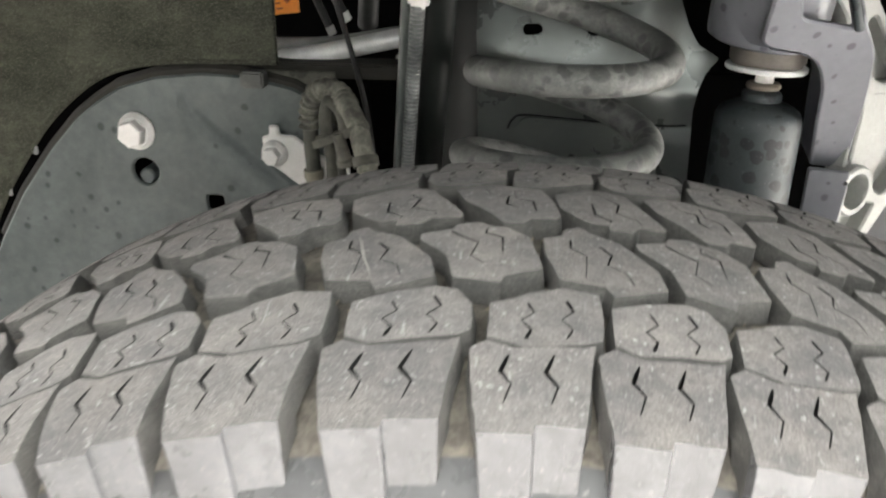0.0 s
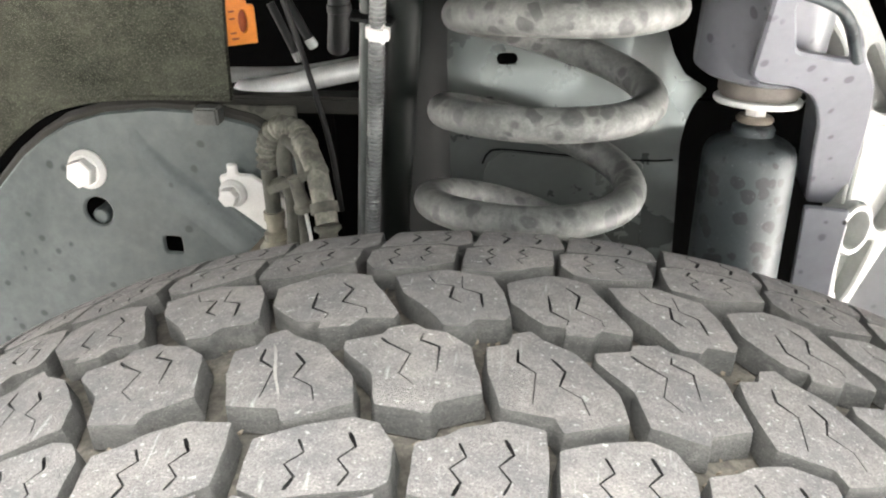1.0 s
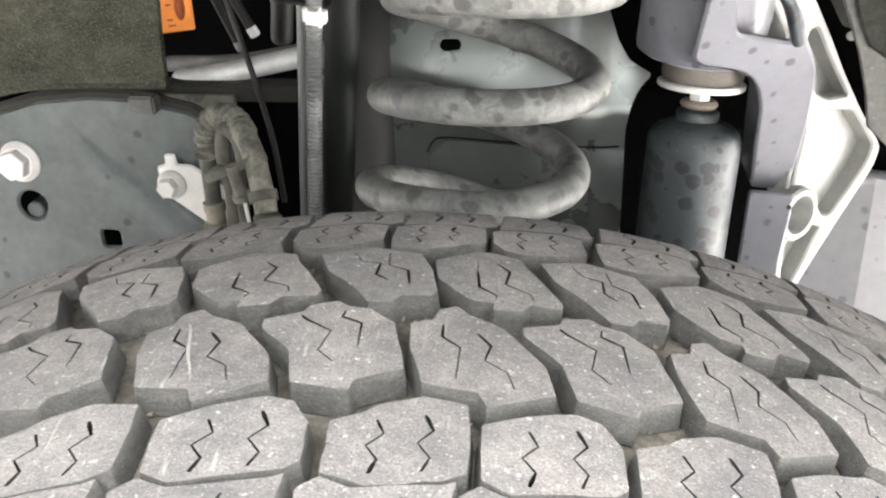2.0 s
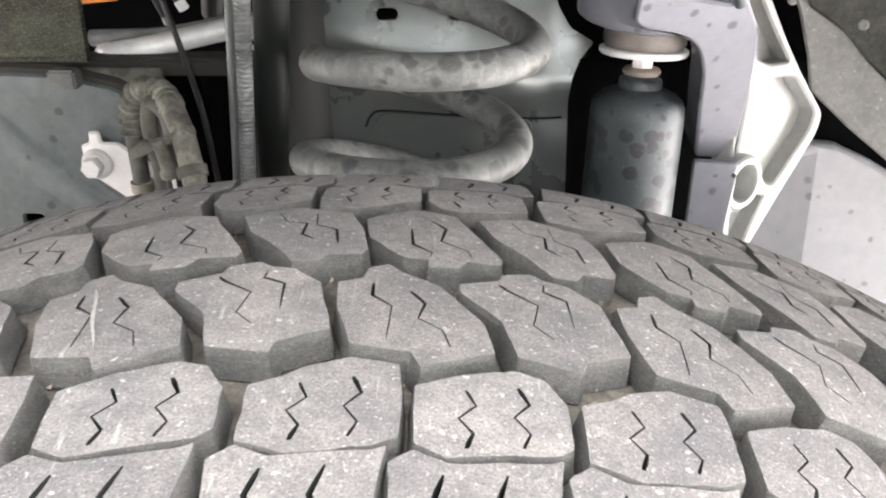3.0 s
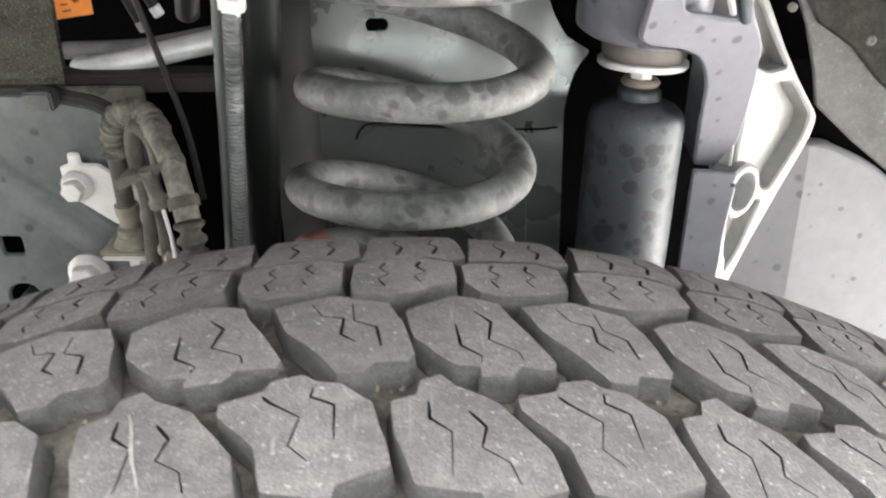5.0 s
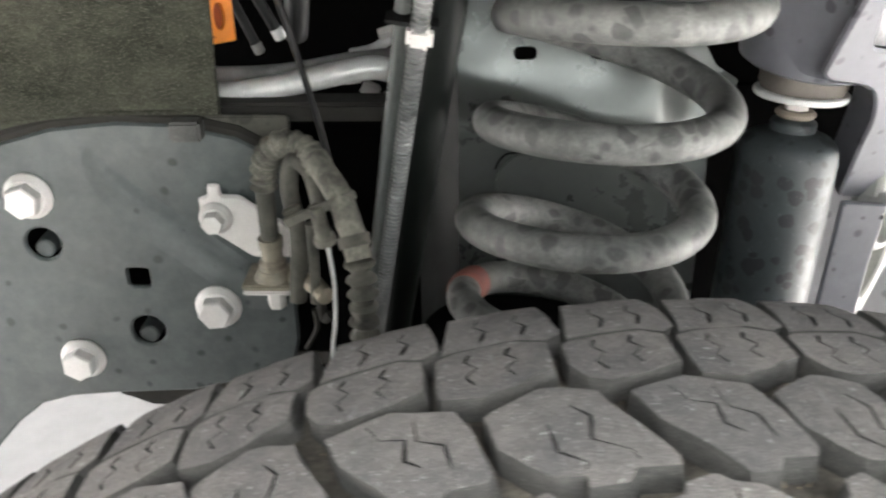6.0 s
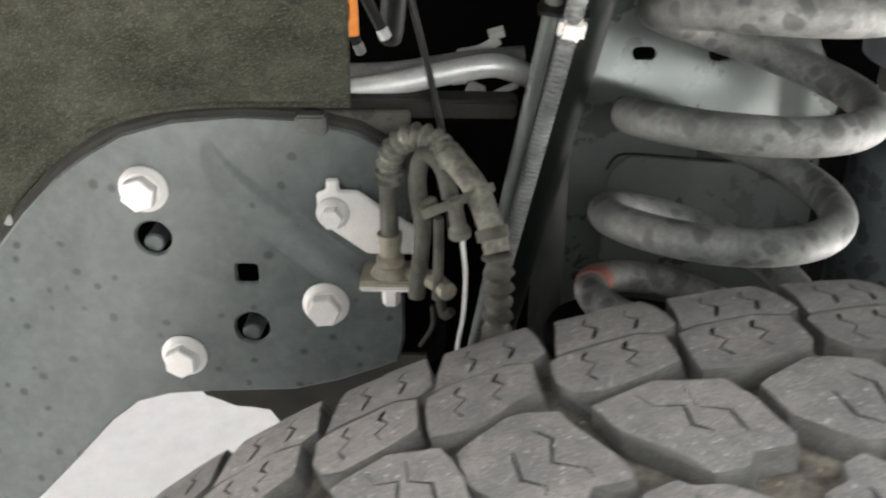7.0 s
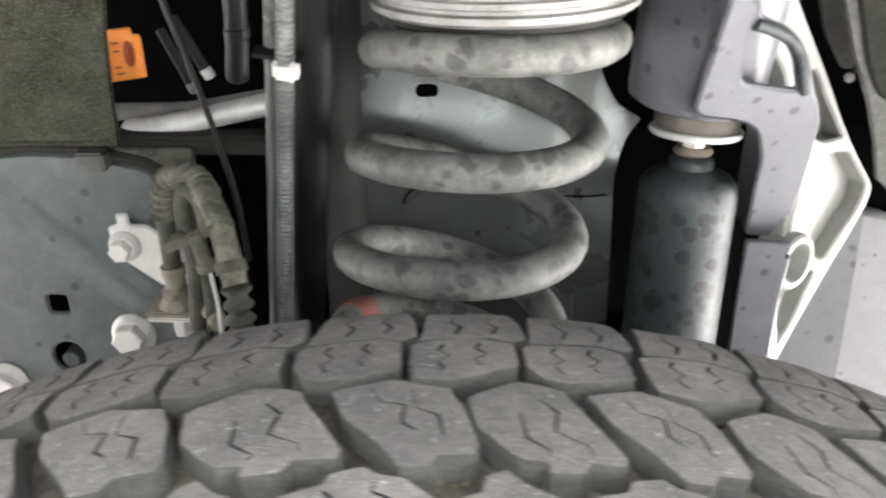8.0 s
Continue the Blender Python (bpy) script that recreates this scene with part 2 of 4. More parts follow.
def tube(pts, radius, sides=12, smooth_n=0, ribs=0.0, rib_pitch=0.006, cap=True, bm=None):
    """A tube along points; radius a number or a function of the share of the way; ribs: depth of corrugation."""
    bm = bm or bmesh.new()
    P = curve_points(pts, smooth_n) if smooth_n else [Vector(p) for p in pts]
    if ribs:
        fine = [P[0]]
        for a, b in zip(P, P[1:]):
            k = max(1, int((b - a).length / (rib_pitch / 6)))
            fine += [a.lerp(b, (q + 1) / k) for q in range(k)]
        P = fine
    way, total = [0.0], 0.0
    for a, b in zip(P, P[1:]):
        total += (b - a).length
        way.append(total)
    up, rings = None, []
    for i, p in enumerate(P):
        tan = (P[min(i + 1, len(P) - 1)] - P[max(i - 1, 0)]).normalized()
        if up is None:
            up = tan.orthogonal().normalized()
        up = (up - tan * up.dot(tan)).normalized()
        side = tan.cross(up)
        r = radius(way[i] / total) if callable(radius) else radius
        if ribs:
            r += ribs * max(-0.6, math.sin(2 * math.pi * way[i] / rib_pitch))
        rings.append([bm.verts.new(p + (up * math.cos(2 * math.pi * k / sides) + side * math.sin(2 * math.pi * k / sides)) * r) for k in range(sides)])
    for a, b in zip(rings, rings[1:]):
        for k in range(sides):
            bm.faces.new((a[k], a[(k + 1) % sides], b[(k + 1) % sides], b[k]))
    if cap:
        bm.faces.new(rings[0][::-1])
        bm.faces.new(rings[-1])
    return bm


def lathe(profile, sides=32, m=None, bm=None, close=False):
    """Turns (radius, height) pairs about z, then poses them by m."""
    bm = bm or bmesh.new()
    m = m or Matrix()
    rings = []
    for r, z in profile:
        if r < 1e-6:
            rings.append([bm.verts.new(m @ Vector((0, 0, z)))] * sides)
        else:
            rings.append([bm.verts.new(m @ Vector((r * math.cos(2 * math.pi * k / sides), r * math.sin(2 * math.pi * k / sides), z))) for k in range(sides)])
    pairs = list(zip(rings, rings[1:])) + ([(rings[-1], rings[0])] if close else [])
    for a, b in pairs:
        for k in range(sides):
            q = []
            for v in (a[k], a[(k + 1) % sides], b[(k + 1) % sides], b[k]):
                if v not in q:
                    q.append(v)
            if len(q) > 2:
                bm.faces.new(q)
    return bm


def area2(pts):
    return sum(a[0] * b[1] - b[0] * a[1] for a, b in zip(pts, pts[1:] + pts[:1]))


def inset(pts, d):
    """Moves a ccw outline inwards by d (outwards when negative)."""
    n, out = len(pts), []
    for i in range(n):
        a, b, c = Vector(pts[i - 1][:2]), Vector(pts[i][:2]), Vector(pts[(i + 1) % n][:2])
        u, v = (b - a).normalized(), (c - b).normalized()
        nu, nv = Vector((-u.y, u.x)), Vector((-v.y, v.x))
        k = nu + nv
        k = k * (2 / max(0.8, k.length_squared))
        out.append(tuple(b + k * d))
    return out


def rounded(pts, radius, n=3):
    """Rounds the corners of an outline."""
    out = []
    for i in range(len(pts)):
        a, b, c = Vector(pts[i - 1]), Vector(pts[i]), Vector(pts[(i + 1) % len(pts)])
        r = min(radius, (a - b).length * 0.45, (c - b).length * 0.45)
        p, q = b + (a - b).normalized() * r, b + (c - b).normalized() * r
        for k in range(n + 1):
            t = k / n
            out.append(tuple((1 - t) ** 2 * p + 2 * t * (1 - t) * b + t * t * q))
    return out


def circle(x, y, r, n=20):
    return [(x + r * math.cos(2 * math.pi * k / n), y + r * math.sin(2 * math.pi * k / n)) for k in range(n)]


def plate(outline, holes, thick, m, bevel=0.0015, bm=None):
    """A flat plate with holes through it: outline in its own x, y; front face at z = 0, back at -thick; posed by m."""
    bm = bm or bmesh.new()
    tmp = bmesh.new()
    loops = []
    for pts in [outline] + list(holes):
        pts = list(pts)
        if (area2(pts) < 0) != (pts is not outline and len(loops) > 0):
            pts.reverse()
        loops.append(pts)
    fronts = []
    for n, pts in enumerate(loops):
        top = inset(pts, bevel) if bevel else pts
        tv = [tmp.verts.new((*p, 0)) for p in top]
        sv = [tmp.verts.new((*p, -bevel)) for p in pts] if bevel else tv
        bv = [tmp.verts.new((*p, -thick)) for p in pts]
        k = len(pts)
        for i in range(k):
            j = (i + 1) % k
            if bevel:
                tmp.faces.new((tv[i], tv[j], sv[j], sv[i]))
            tmp.faces.new((sv[i], sv[j], bv[j], bv[i]))
        fronts.append((tv, bv))
    for which in (0, 1):
        es = []
        for f in fronts:
            ring = f[which]
            for i in range(len(ring)):
                e = tmp.edges.get((ring[i], ring[(i + 1) % len(ring)])) or tmp.edges.new((ring[i], ring[(i + 1) % len(ring)]))
                es.append(e)
        bmesh.ops.triangle_fill(tmp, use_beauty=True, use_dissolve=False, edges=es)
    tmp.transform(m)
    me = bpy.data.meshes.new("t")
    tmp.to_mesh(me)
    tmp.free()
    bm.from_mesh(me)
    bpy.data.meshes.remove(me)
    return bm


def facing(x, y, z, turn=0, tip=0):
    """A pose whose x runs along the vehicle, y up and z towards the open side; turn about the upright, tip backwards at the top."""
    return pose(x, y, z, 90 - tip, 0, turn)


def box(sx, sy, sz, m, bevel=0.001, bm=None):
    tmp = bmesh.new()
    bmesh.ops.create_cube(tmp, size=1.0)
    bmesh.ops.scale(tmp, vec=(sx, sy, sz), verts=tmp.verts)
    if bevel:
        bmesh.ops.bevel(tmp, geom=tmp.edges[:], offset=bevel, segments=2, affect="EDGES")
    tmp.transform(m)
    me = bpy.data.meshes.new("t")
    tmp.to_mesh(me)
    tmp.free()
    bm = bm or bmesh.new()
    bm.from_mesh(me)
    bpy.data.meshes.remove(me)
    return bm


# ---- setting ----
def ground():
    bm = bmesh.new()
    v = [bm.verts.new(p) for p in ((-60, -60, -0.0047), (60, -60, -0.0047), (60, 60, -0.0047), (-60, 60, -0.0047))]
    bm.faces.new(v)
    tagged(link("floor", bm, FLOOR, smooth=False), "pale bright concrete floor under the vehicle", "floor", kind="structure")


def shell():
    """The dark body round the wheel opening: added black slabs that block light and back the shaded gaps."""
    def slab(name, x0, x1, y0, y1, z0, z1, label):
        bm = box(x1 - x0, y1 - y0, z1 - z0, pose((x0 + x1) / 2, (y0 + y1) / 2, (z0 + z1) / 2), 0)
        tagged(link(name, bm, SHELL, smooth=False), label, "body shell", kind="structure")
    # inner, middle, left and end slabs: black sheets standing in for deep shade
    slab("wall_inner", -1.0, 1.0, 0.62, 0.64, 0.60, 1.25, "added black backdrop for the shade deep in the engine bay")
    # ceiling and far slab stay out of view and only block light
    slab("ceiling", -2.6, 1.8, -0.07, 2.6, 1.25, 1.27, "unseen black body slab placed to shade wheel and floor")
    slab("wall_far", -2.6, 1.8, 1.90, 1.92, 0.22, 1.25, "unseen black slab added to block light from the far side")
    slab("wall_middle", -0.26, 0.62, 0.498, 0.508, 0.16, 0.765, "added black backing for the shade behind the spring")
    slab("wall_left", -0.66, -0.190, 0.36, 0.37, 0.612, 0.80, "added black backing for the shade behind the bracket holes")
    slab("wall_end", -0.75, -0.525, 0.36, 0.37, 0.42, 0.612, "added black backing that hides bright floor beside the bracket")
    # unseen slab, added to stop floor bounce reaching the lower coils
    slab("wall_under", -0.185, 0.085, 0.25, 0.498, 0.590, 0.602, "unseen black slab added to darken the spring from below")
    # made-up wall out of view, added to cut light from the left
    bm = box(0.2, 9.0, 2.2, pose(-1.15, -5.2, 1.0953), 0)
    tagged(link("wall_side", bm, SIDE_BLOCKER, smooth=False), "unseen dark wall added to cut light from the left", "wall", kind="structure")
    # unseen wing plate; its arch height is set by how much sky it blocks
    arch = [(0.60 * math.cos(a), 0.40 + 0.605 * math.sin(a)) for a in (math.pi * k / 24 for k in range(25))]
    out = arch + [(-0.60, 0.30), (-1.2, 0.30), (-1.2, 1.40), (1.2, 1.40), (1.2, 0.30), (0.60, 0.30)]
    tagged(link("wall_outer", plate(out, [], 0.02, facing(0, -0.09, 0), 0), SHELL, smooth=False), "unseen dark outer wing placed to shade the wheel opening", "body shell", kind="structure")


# ---- the wheel ----
AXLE = Vector((-0.0268, -0.0255, 0.4175))
STEER = 0.0797
CROWN = 0.4222


def tread_radius(d):
    """Radius of the tread at d metres from the middle of the tyre."""
    d = abs(d)
    return CROWN - 1.05 * d * d - 5.0 * max(0.0, d - 0.085) ** 2


def on_tyre(s, d, h, ring=CROWN):
    a = s / ring
    r = tread_radius(d) + h
    return Vector((math.sin(a) * r, d, math.cos(a) * r))


def slit(pts, w):
    """A closed thin outline along a zigzag, gaping in its middle or end reaches and thin elsewhere."""
    P = [Vector(pts[0])]
    for a, b in zip(pts, pts[1:]):
        P += [Vector(a).lerp(Vector(b), q / 3) for q in (1, 2, 3)]
    n, phase = len(P) - 1, abs(pts[0][0]) * 900 + abs(pts[-1][1]) * 500
    left, right = [], []
    for i, p in enumerate(P):
        t = (P[min(i + 1, n)] - P[max(i - 1, 0)]).normalized()
        side = Vector((-t.y, t.x))
        gape = 0.5 + 0.5 * math.sin(phase + 5.2 * i / n)
        k = w * (0.5 + 0.75 * gape ** 2) * (0.6 if i in (0, n) else 1.0)
        left.append(tuple(p + side * k))
        right.append(tuple(p - side * k))
    return left + right[::-1]


def tread_block(name, outline, sipes, depth=0.0079, draft=0.0011, width=0.0004, skirt=None, seed=1):
    """One rubber block, its outline in millimetres along and across the tread, cut by zigzag sipes."""
    bm = bmesh.new()
    out = [(x * 0.001, y * 0.001) for x, y in outline]
    if area2(out) < 0:
        out.reverse()
    rough, worn = random.Random(seed), []
    for a, c in zip(out, out[1:] + out[:1]):
        a, c = Vector(a), Vector(c)
        k = max(1, int((c - a).length / 0.0042))
        side = Vector((a.y - c.y, c.x - a.x)).normalized()
        worn.append(tuple(a))
        worn += [tuple(a.lerp(c, q / k) + side * rough.uniform(-0.00028, 0.00028)) for q in range(1, k)]
    out = rounded(worn, 0.0006, 2)
    foot = inset(out, -draft)
    rings = [[bm.verts.new(on_tyre(x, y, 0.0)) for x, y in out]]
    base = []
    for x, y in foot:
        if skirt and abs(y) > 0.092:
            k = min(1.0, (abs(y) - 0.092) / 0.006)
            base.append(bm.verts.new(on_tyre(x * (1 - 0.22 * k), math.copysign(abs(y) + skirt[0] * k, y), -depth - skirt[1] * k)))
        else:
            base.append(bm.verts.new(on_tyre(x, y, -depth)))
    rings.append(base)
    for a, b in zip(rings, rings[1:]):
        for i in range(len(a)):
            j = (i + 1) % len(a)
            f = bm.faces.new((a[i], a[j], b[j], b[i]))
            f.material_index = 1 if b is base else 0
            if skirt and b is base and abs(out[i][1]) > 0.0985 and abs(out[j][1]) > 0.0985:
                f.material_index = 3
    es = [bm.edges.get((rings[0][i], rings[0][(i + 1) % len(out)])) for i in range(len(out))]
    for zig in sipes:
        z = slit([(x * 0.001, y * 0.001) for x, y in zig], width)
        a = [bm.verts.new(on_tyre(x, y, 0)) for x, y in z]
        b = [bm.verts.new(on_tyre(x, y, -0.006)) for x, y in z]
        for i in range(len(z)):
            j = (i + 1) % len(z)
            f = bm.faces.new((a[i], a[j], b[j], b[i]))
            f.material_index = 2
            es.append(bm.edges.get((a[i], a[j])))
        f = bm.faces.new(b)
        f.material_index = 2
    bmesh.ops.triangle_fill(bm, use_beauty=True, use_dissolve=False, edges=es)
    bmesh.ops.recalc_face_normals(bm, faces=bm.faces[:])
    me = bpy.data.meshes.new(name)
    bm.to_mesh(me)
    bm.free()
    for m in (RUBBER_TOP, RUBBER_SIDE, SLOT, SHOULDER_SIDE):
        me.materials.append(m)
    return me


def turned(pts, shift):
    """The same outline on the other half of the tread: turned half round about the tread's middle line."""
    return [(-x + shift, 1.5 - y) for x, y in pts]


# outlines in millimetres: along the tread from the pitch mark, and across from the tyre's middle
INNER_A = [(-11.0, -9.5), (-4.7, -6.8), (-3.6, -1), (1.7, 1.7), (5.7, -3.2), (15.8, -9.4), (27.3, -26), (29.8, -38.1), (12.3, -45.4), (9.7, -39.9), (-5.1, -37.5), (-9.8, -22.1)]
INNER_B = [(-15.9, -7.4), (-5.3, -3.5), (-4.1, 0.2), (4, 2.6), (7.1, -0.4), (13.7, -1.8), (21.8, -9.8), (26.8, -32), (14.8, -37.3), (13.8, -41.8), (-1.6, -38.6), (-5.1, -24.2), (-15.6, -11.8)]
SIPES_A = [[(-1.6, -9.5), (-1.4, -15.9), (3.9, -20.8), (3.6, -35)], [(8.3, -13), (12.3, -18.8), (10.8, -25.8), (17, -30.4), (19, -37)]]
SIPES_B = [[(-5.3, -5.8), (-3.2, -8.4), (4.7, -14.6), (2.9, -24.3), (7.8, -29.7)], [(7, -3), (6.6, -6.9), (12.6, -10.4), (13.4, -23)]]
BEHIND_A = [(-12.1, 34.3), (-9, 37), (2.7, 44.6), (8.4, 44), (17.2, 40.3), (18.8, 34.8), (25, 22), (30.5, 9.3), (29.8, 6), (20.1, 6.5), (17.5, 1.5), (8.6, 1.2), (8.8, 5.5), (1.8, 6.2), (-3.5, 11.5), (-9.6, 19.5)]
BEHIND_B = [(-13.1, 39), (-1.8, 43.2), (3.9, 45.2), (13.5, 41.5), (20.5, 39.5), (25, 27), (28.1, 11), (26.5, 7.5), (17.5, 7), (15, 2.5), (8, 2.2), (6.5, 5), (1.3, 13.2), (-8.1, 25)]
BEHIND_SIPES_A = [[(2.7, 27.3), (3.8, 15.5), (9.6, 10.5), (9, 7.5)], [(8.8, 35), (13.5, 28.9), (12.1, 19), (20.2, 13.5), (21.3, 9.5)]]
BEHIND_SIPES_B = [[(-2, 40), (1.5, 32.5), (8, 30.5), (7.8, 21.5), (12, 17.5)], [(10, 39.5), (11, 29), (17.5, 25), (19, 15)]]
MID_A = [(-17, -53.2), (-9.5, -50), (-5.5, -46.6), (4.5, -42.9), (15.6, -45.0), (16.6, -54), (16.6, -68), (11, -71), (-6, -73.6), (-16.7, -70.2)]
MID_B = [(-17, -52), (-6.5, -47.2), (5.5, -44.0), (12, -46.2), (16.5, -54), (17, -67), (14, -69.4), (-9.5, -73), (-16.4, -69.4)]
MID_SIPES = [[(-5.8, -52.5), (-3.6, -57.2), (-7.3, -61.4), (-4.2, -65.6), (-5.6, -70)], [(5.7, -50), (8.0, -55.2), (4.6, -59.6), (7.9, -64.2), (6.3, -68.5)]]
SHOULDER = [(-21.3, -75.2), (-16.5, -71.3), (-9, -74.4), (11.5, -72), (14.5, -70.6), (13, -86), (12, -101.5), (-1.5, -102), (-2, -104.5), (-17, -104.8), (-20, -88)]
SHOULDER_SIPES = [[(-10, -77.5), (-11.9, -84.4), (-8.7, -89.1), (-10.3, -95.5)], [(2.8, -76.3), (0.6, -83.9), (4.1, -89.1), (2.6, -95)]]
# pitch marks of each row of blocks, in millimetres along the tread: shoulder and outer, middle pair, far
MARKS = {"near": (-70, -24, 17.5, 54.5, 92, 130), "middle": (-97, -50.5, -11.5, 26, 62.5, 99.5, 139),
         "behind": (-92, -48, -7, 30, 65, 104, 141), "far": (-96, -56.5, -18, 17.6, 53, 91.7, 131)}
FIRST = {"near": 0, "middle": -1, "behind": -1, "far": -1}


def wheel():
    root = thing("wheel", "off-road wheel with dusty chunky rubber tyre on the floor", "wheel")
    root.location = AXLE
    root.rotation_euler = (0, 0, STEER)
    # carcass and side walls
    half = [(0.0, 0.4143), (0.06, 0.4107), (0.085, 0.4057), (0.1, 0.3968), (0.11, 0.3882), (0.119, 0.3702), (0.127, 0.3472), (0.133, 0.3172), (0.131, 0.2822), (0.12, 0.2522), (0.108, 0.2342), (0.1, 0.2242), (0.092, 0.2282)]
    prof = [(r, -d) for d, r in half[::-1]] + [(r, d) for d, r in half[1:]]
    bm = lathe(prof, 160, pose(0, 0, 0, -90, 0, 0))
    for f in bm.faces:
        f.material_index = 1 if abs(f.calc_center_median().y) > 0.103 else 0
    tyre = part("tyre", bm, [GROOVE, SIDEWALL], root, "dusty grey-brown off-road tyre with deep blocks")
    rim = lathe([(0.224, -0.1), (0.216, -0.092), (0.2, -0.07), (0.19, 0.0), (0.2, 0.07), (0.216, 0.092), (0.224, 0.1), (0.205, 0.098), (0.185, 0.05), (0.06, 0.03),
                 (0.05, -0.06), (0.0, -0.06)], 48, pose(0, 0, 0, -90, 0, 0))
    part("rim", rim, ALU, root)
    # tread
    kinds = []
    for s, (inner, sip, rear, rear_sip, mid) in enumerate(((INNER_A, SIPES_A, BEHIND_A, BEHIND_SIPES_A, MID_A), (INNER_B, SIPES_B, BEHIND_B, BEHIND_SIPES_B, MID_B)) * 3):
        row = [tread_block("tread_block", inner, sip, seed=s),
               tread_block("tread_block", rear, rear_sip, seed=s),
               tread_block("tread_block", mid, MID_SIPES, width=0.00052, seed=s + 20),
               tread_block("tread_block", turned(mid, 0), [turned(z, 0) for z in MID_SIPES], width=0.00052, seed=s + 40),
               tread_block("shoulder_block", SHOULDER, SHOULDER_SIPES, width=0.00055, skirt=(0.012, 0.042), seed=s + 60),
               tread_block("shoulder_block", turned(SHOULDER, 0), [turned(z, 0) for z in SHOULDER_SIPES], width=0.00055, skirt=(0.012, 0.042), seed=s + 60)]
        kinds.append(row)
    girth = 2 * math.pi * CROWN * 1000
    far = bmesh.new()
    for kind, line in (("near", (2, 4)), ("middle", (0,)), ("behind", (1,)), ("far", (3, 5))):
        marks, first = list(MARKS[kind]), FIRST[kind]
        while marks[-1] < 540:
            marks.append(marks[-1] + (36.0, 39.0, 37.0)[len(marks) % 3])
        while marks[0] > -540:
            marks.insert(0, marks[0] - (41.0, 38.0, 43.0)[len(marks) % 3])
            first -= 1
        for i in range(1, len(marks) - 1):
            wide = max(0.86, min(1.2, min(marks[i + 1] - marks[i], marks[i] - marks[i - 1]) / (36.3 if len(line) > 1 else 36.9)))
            for k in line:
                ob = new("tread_block" if k < 4 else "shoulder_block", kinds[(i + first) % 6][k])
                ob.parent = tyre
                ob.rotation_euler = (0, marks[i] * 0.001 / CROWN, 0)
                ob.scale = (wide, 1, 1)
        # the blocks underneath, never passed, in one mesh
        rest = girth - (marks[-1] - marks[0]) + 38
        count = round(rest / 38.5)
        for q in range(count):
            s = marks[-1] + rest * q / count
            for k in line:
                tmp = bmesh.new()
                tmp.from_mesh(kinds[q % 2][k])
                tmp.transform(Matrix.Rotation(s * 0.001 / CROWN, 4, "Y"))
                back = bpy.data.meshes.new("t")
                tmp.to_mesh(back)
                tmp.free()
                far.from_mesh(back)
                bpy.data.meshes.remove(back)
    # a pale scuff across one block, and soil caught in the grooves
    bm, last = bmesh.new(), None
    wob = random.Random(5)
    for k in range(19):
        t = k / 18
        c = (-0.0502 + 0.0097 * t + 0.0003 * math.sin(9 * t), -0.007 - 0.0305 * t)
        w = (0.0002 + 0.0003 * math.sin(math.pi * t)) * wob.uniform(0.6, 1.3)
        row = [bm.verts.new(on_tyre(c[0] + e * w, c[1], 0.00015)) for e in (-1, 0, 1)]
        if last:
            bm.faces.new((last[0], last[1], row[1], row[0]))
            bm.faces.new((last[1], last[2], row[2], row[1]))
        last = row
    part("scuff_mark", bm, CHALK, tyre, "pale dusty scuff across a tread block")
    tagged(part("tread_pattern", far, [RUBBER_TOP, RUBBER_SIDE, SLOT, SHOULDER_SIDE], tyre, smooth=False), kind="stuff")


def soil():
    """Dry crumbs lying in the grooves of the tread."""
    bm, rnd = bmesh.new(), random.Random(11)
    turn = Matrix.Translation(AXLE) @ Matrix.Rotation(STEER, 4, "Z")
    for _ in range(420):
        s, d = rnd.uniform(-0.17, 0.15) - rnd.random() ** 2 * 0.05, rnd.choice((-0.0735, -0.0445, 0.0035, 0.046)) + rnd.gauss(0, 0.0035)
        size = rnd.uniform(0.0004, 0.0013)
        c = turn @ on_tyre(s, d, -0.0079 + size * 0.5)
        vs = [bm.verts.new(c + Vector((rnd.uniform(-1, 1), rnd.uniform(-1, 1), rnd.uniform(-0.7, 0.7))) * size) for _ in range(6)]
        bmesh.ops.convex_hull(bm, input=vs)
    loose = [v for v in bm.verts if not v.link_faces]
    bmesh.ops.delete(bm, geom=loose, context="VERTS")
    tagged(link("soil_crumbs", bm, CRUMB, smooth=False), "dry brown soil crumbs in the tyre grooves", "soil", kind="stuff")


# ---- coil spring ----
_ax = Vector((0.1728, 0.1007, 1.0)).normalized()
_ux = (Vector((1, 0, 0)) - _ax * _ax.x).normalized()
_uy = _ax.cross(_ux)
SPRING = Matrix(((_ux.x, _uy.x, _ax.x, -0.028), (_ux.y, _uy.y, _ax.y, 0.2643), (_ux.z, _uy.z, _ax.z, 0.8), (0, 0, 0, 1)))
WIRE = 0.0097


def coil_at(n):
    w = 0.7846 - 0.8 + 0.0557 * n
    if n > 1.95:
        w = 0.7846 - 0.8 + 0.0557 * 1.95 + 0.004 * (n - 1.95)
    r = 0.0592
    if n < -1.2:
        w += 0.030 * (-1.2 - n)
        r -= 0.010 * (-1.2 - n)
    return SPRING @ Vector((r * math.cos(2 * math.pi * n), r * math.sin(2 * math.pi * n), w))


